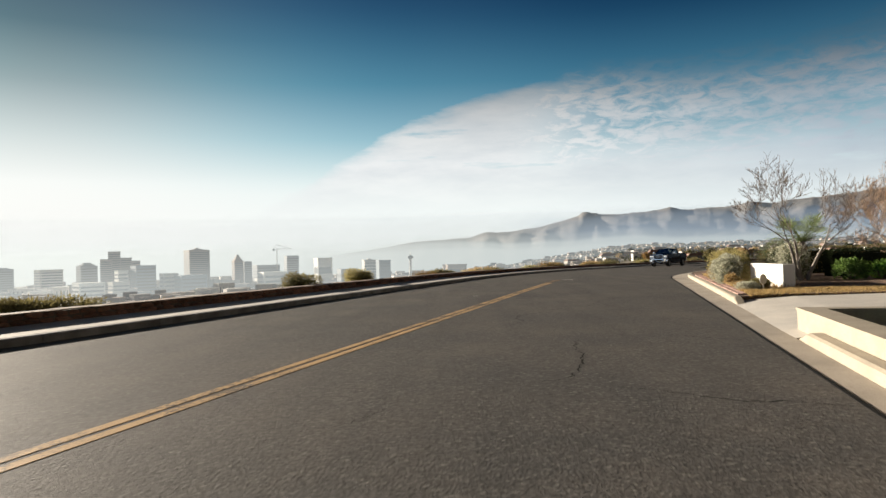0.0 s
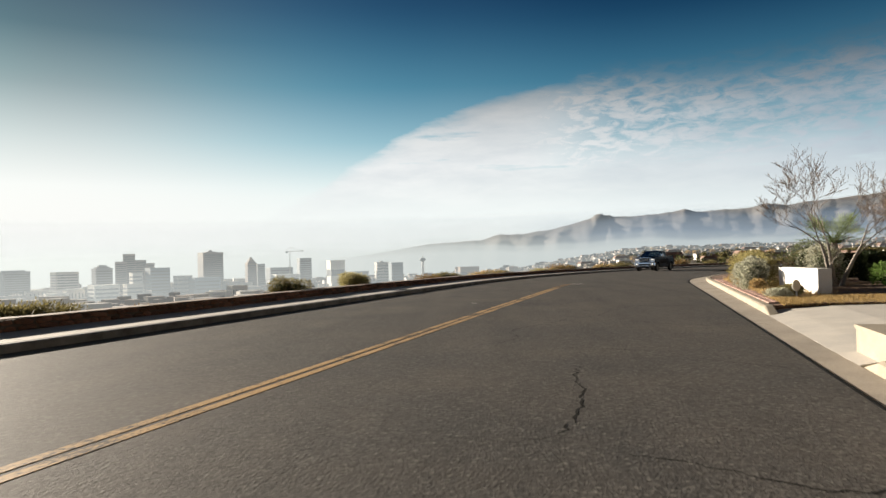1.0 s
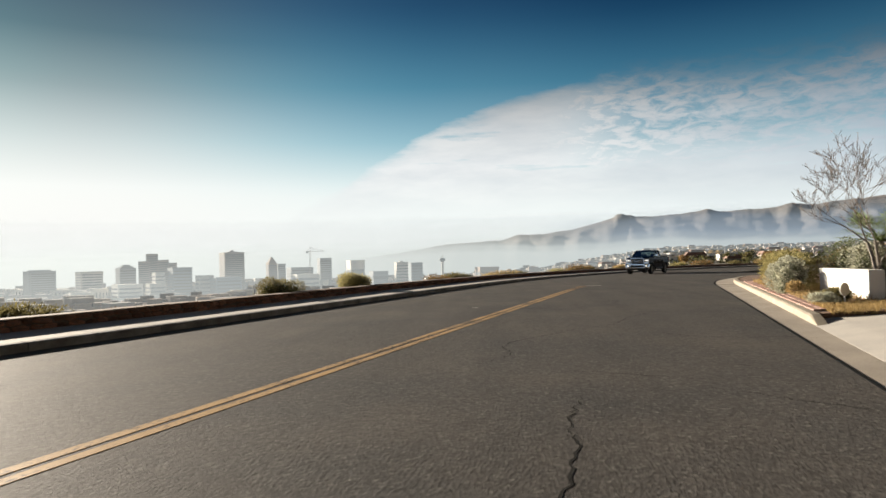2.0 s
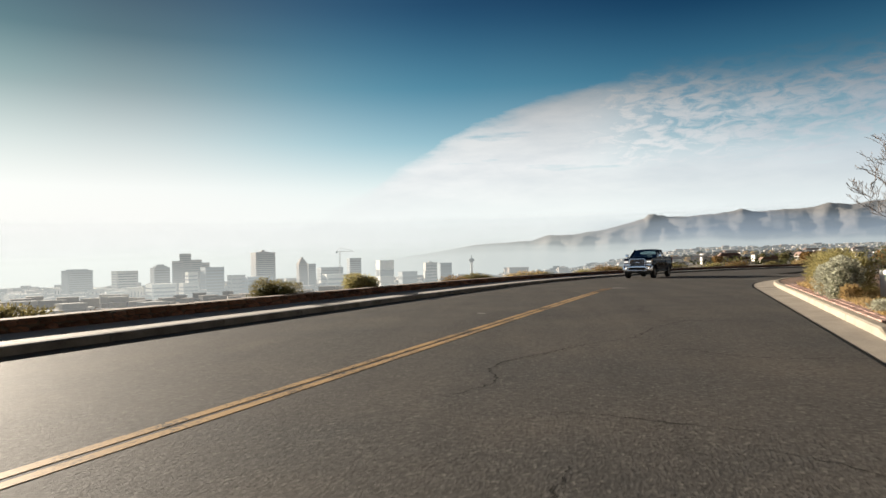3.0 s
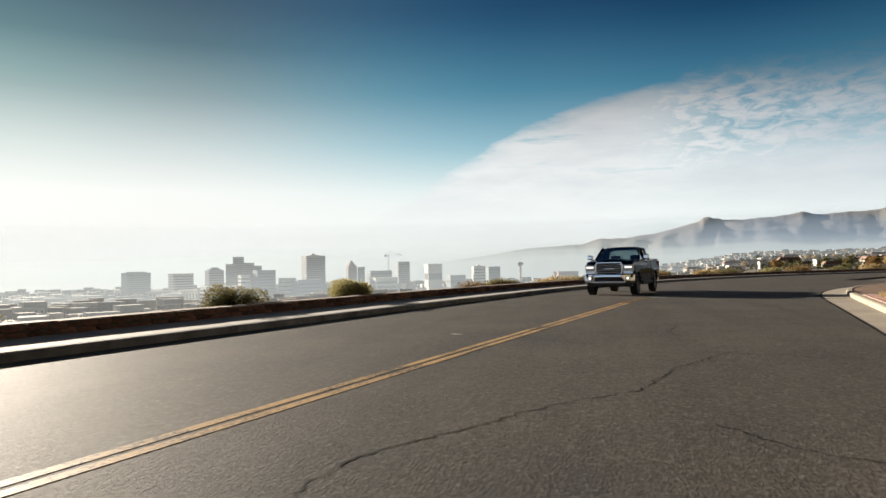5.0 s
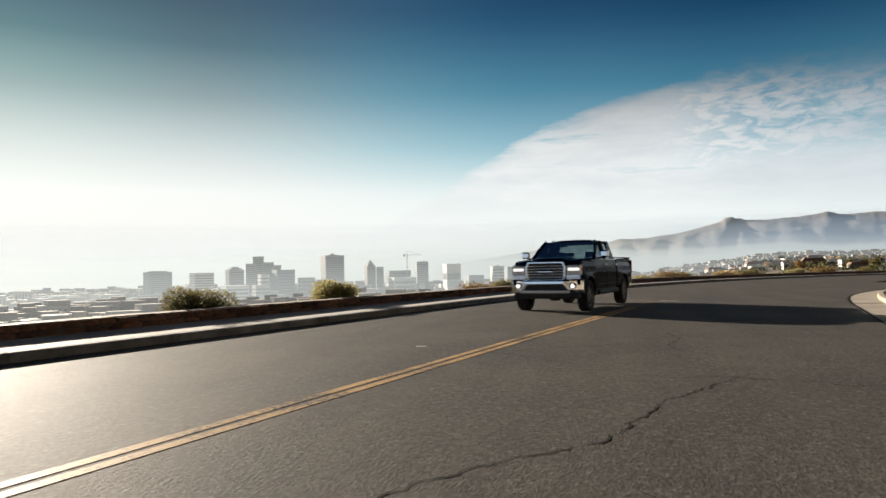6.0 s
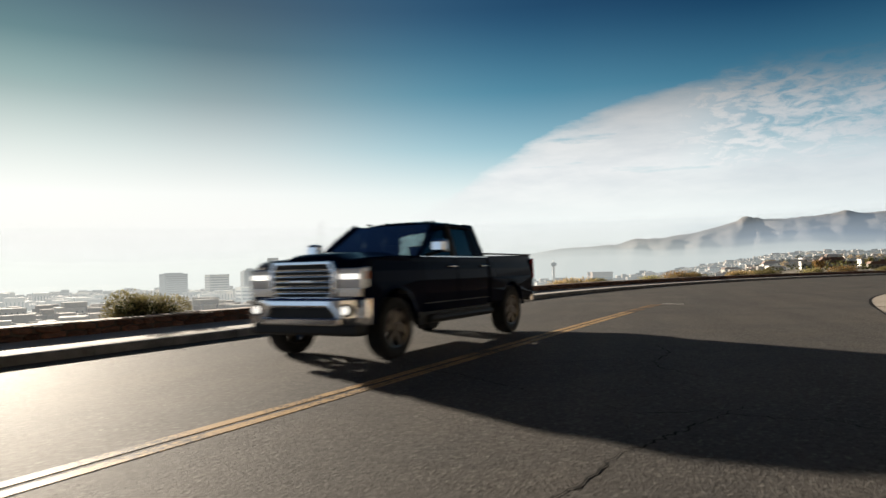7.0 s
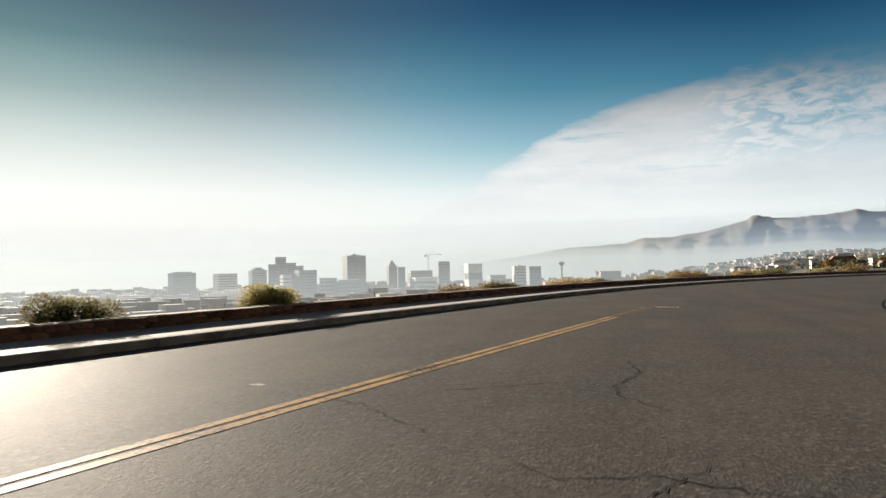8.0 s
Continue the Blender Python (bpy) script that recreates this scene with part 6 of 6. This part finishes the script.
            lip = [(0.275, side * 0.125), (0.255, side * 0.115), (0.235, -side * 0.05), (0.265, -side * 0.11), (0.275, -side * 0.11)]
            rings = [[bm.verts.new((r * math.cos(2 * math.pi * k / 32), y, r * math.sin(2 * math.pi * k / 32))) for r, y in lip] for k in range(32)]
            for k in range(32):
                p, q = rings[k], rings[(k + 1) % 32]
                for j in range(4):
                    bm.faces.new((p[j], p[j + 1], q[j + 1], q[j]))
            ri = part("rim", bm, RIM, w, "bright alloy rim")
            tube(bm := bmesh.new(), [(0, side * 0.03, 0), (0, side * 0.12, 0)], [0.085, 0.06], 16)
            part("hub_cap", bm, RIM, ri)
            for k in range(6):
                a = 2 * math.pi * k / 6
                bm = bmesh.new()
                prism(bm, [(0.05, -0.042), (0.25, -0.062), (0.25, 0.062), (0.05, 0.042)], min(side * 0.05, side * 0.10), max(side * 0.05, side * 0.10))
                bmesh.ops.transform(bm, matrix=Matrix.Rotation(a, 4, "Y"), verts=bm.verts[:])
                part("spoke", bm, RIM, ri)
            wheels.append((w, x + (FORWARD if x > 0 else 0.0), side * 0.86))
    return t, wheels


truck, truck_wheels = make_truck()
LANE = -2.05
truck.scale = (1.03, 1.03, 1.03)
WHEELBASE = 1.03 * (AXLE_F + FORWARD - AXLE_R)


def truck_s(time):
    """How far along the road the front axle is."""
    return float(np.interp(time, TRUCK_T, TRUCK_S))


# seconds and metres along the road line of the front axle
TRUCK_T = [0.0, 1.5, 3.0, 4.5, 6.0, 6.5, 7.0, 7.5, 7.8, 8.0]
TRUCK_S = [61.75, 48.95, 36.05, 23.6, 11.1, 6.95, 2.45, -1.6, -4.55, -6.6]


# ---- low wall of red stones along the outer pavement ----
def stone_meshes():
    out = []
    rng = random.Random(12)
    for k in range(14):
        bm = bmesh.new()
        bmesh.ops.create_icosphere(bm, subdivisions=1, radius=1.0)
        for v in bm.verts:
            c = v.co
            big = max(abs(c.x), abs(c.y), abs(c.z))
            v.co = c.lerp(c / big, 0.6) * rng.uniform(0.86, 1.06)
        bmesh.ops.scale(bm, vec=(0.5, 0.5, 0.5), verts=bm.verts[:])
        me = bpy.data.meshes.new("stone")
        bm.to_mesh(me)
        bm.free()
        me.materials.append(STONE)
        out.append(me)
    return out


def make_wall():
    core = part("stone_wall", strip([(WALL_L - 0.06, 0.0), (WALL_L - 0.06, 0.385), (WALL_L - 0.36, 0.385), (WALL_L - 0.36, -0.6)], S_BACK, S_FAR, 1.5), MORTAR)
    tagged(core, "low wall of dark red rubble stones beside the pavement", "wall", kind="structure")
    meshes, rng = stone_meshes(), random.Random(31)
    far = bmesh.new()
    made = 0
    for row in range(2):
        s = S_BACK
        while s < S_FAR:
            length = rng.uniform(0.22, 0.52)
            h = rng.uniform(0.115, 0.15)
            z = 0.155 + 0.125 * row + h / 2 + rng.uniform(-0.012, 0.012)
            mid = s + length / 2
            p = road(mid, WALL_L - 0.07 + rng.uniform(-0.02, 0.015))
            m = Matrix.Translation((*p, z + fall(mid))) @ Matrix.Rotation(-road_heading(mid), 4, "Z") @ Matrix.Rotation(rng.uniform(-0.12, 0.12), 4, "X")
            size = Vector((rng.uniform(0.16, 0.22), length * 1.04, h * 1.1))
            if -12 < mid < 40 and made < 300:
                ob = new("stone", rng.choice(meshes))
                ob.matrix_basis = m @ Matrix.Diagonal((*size, 1))
                ob.parent = core
                made += 1
            else:
                a = box(far, -size.x * 0.45, size.x * 0.45, -size.y * 0.47, size.y * 0.47, -size.z * 0.47, size.z * 0.47, m)
                for v in a:
                    v.co += Vector((rng.uniform(-0.015, 0.015), rng.uniform(-0.02, 0.02), rng.uniform(-0.015, 0.015)))
            s += length
    ob = part("rubble_stones", far, STONE_FAR, core)
    ob["kind"] = "stuff"
    for s in np.arange(S_BACK, S_FAR - 1, 0.92):
        k = rng.uniform(-0.008, 0.008)
        part("cap_stone", strip([(WALL_L + 0.015, 0.405 + k), (WALL_L + 0.015, 0.432 + k), (WALL_L - 0.40, 0.437 + k), (WALL_L - 0.40, 0.40 + k)], s, s + 0.905, 0.46), CAP, core)


make_wall()


def make_pavers():
    """Red brick edging behind the inner kerb."""
    bed = part("paver_strip", strip([(6.505, 0.0), (6.505, 0.145), (7.12, 0.165), (7.12, 0.0)], -1.5, 16.4, 1.0), MORTAR)
    tagged(bed, "red brick paver strip behind the kerb", "pavers", kind="structure")
    me = None
    rng = random.Random(6)
    for i in range(75):
        for j in range(4):
            s, o = 0.0 - 1.3 + 0.22 * i + (0.11 if j % 2 else 0), 6.585 + 0.148 * j
            if me is None:
                bm = boxed(-0.068, 0.068, -0.104, 0.104, -0.02, 0.02)
                bmesh.ops.bevel(bm, geom=[e for e in bm.edges if all(v.co.z > 0 for v in e.verts)], offset=0.006, segments=1)
                me = bpy.data.meshes.new("brick")
                bm.to_mesh(me)
                bm.free()
                me.materials.append(BRICK)
            ob = new("brick", me)
            ob.matrix_basis = Matrix.Translation((*road(s, o), 0.158 + fall(s) + 0.035 * (o - 6.5) + rng.uniform(-0.004, 0.004))) @ Matrix.Rotation(-road_heading(s) + rng.uniform(-0.02, 0.02), 4, "Z")
            ob.parent = bed


make_pavers()


def motions():
    """The truck drives round the bend and past the camera; its wheels roll."""
    rows = []
    for k in range(81):
        time = 8.0 * k / 80
        s = truck_s(time)
        (fx, fy), (bx, by) = road(s, LANE), road(s + WHEELBASE, LANE)
        turn = math.degrees(math.atan2(fy - by, fx - bx))
        ahead = AXLE_R / (AXLE_F + FORWARD - AXLE_R)        # the origin's place between the axles
        rows.append((time, pose(bx - (fx - bx) * ahead, by - (fy - by) * ahead, 0.012 + fall(s + 1.9), 0, 0, turn)))
    walk(truck, rows)
    for w, x, y in truck_wheels:
        rolled = []
        for k in range(241):
            time = 8.0 * k / 240
            angle = math.degrees((TRUCK_S[0] - truck_s(time)) / (1.03 * WHEEL_R))
            rolled.append((time, pose(x, y, WHEEL_R, 0, angle, 0)))
        walk(w, rolled)


motions()
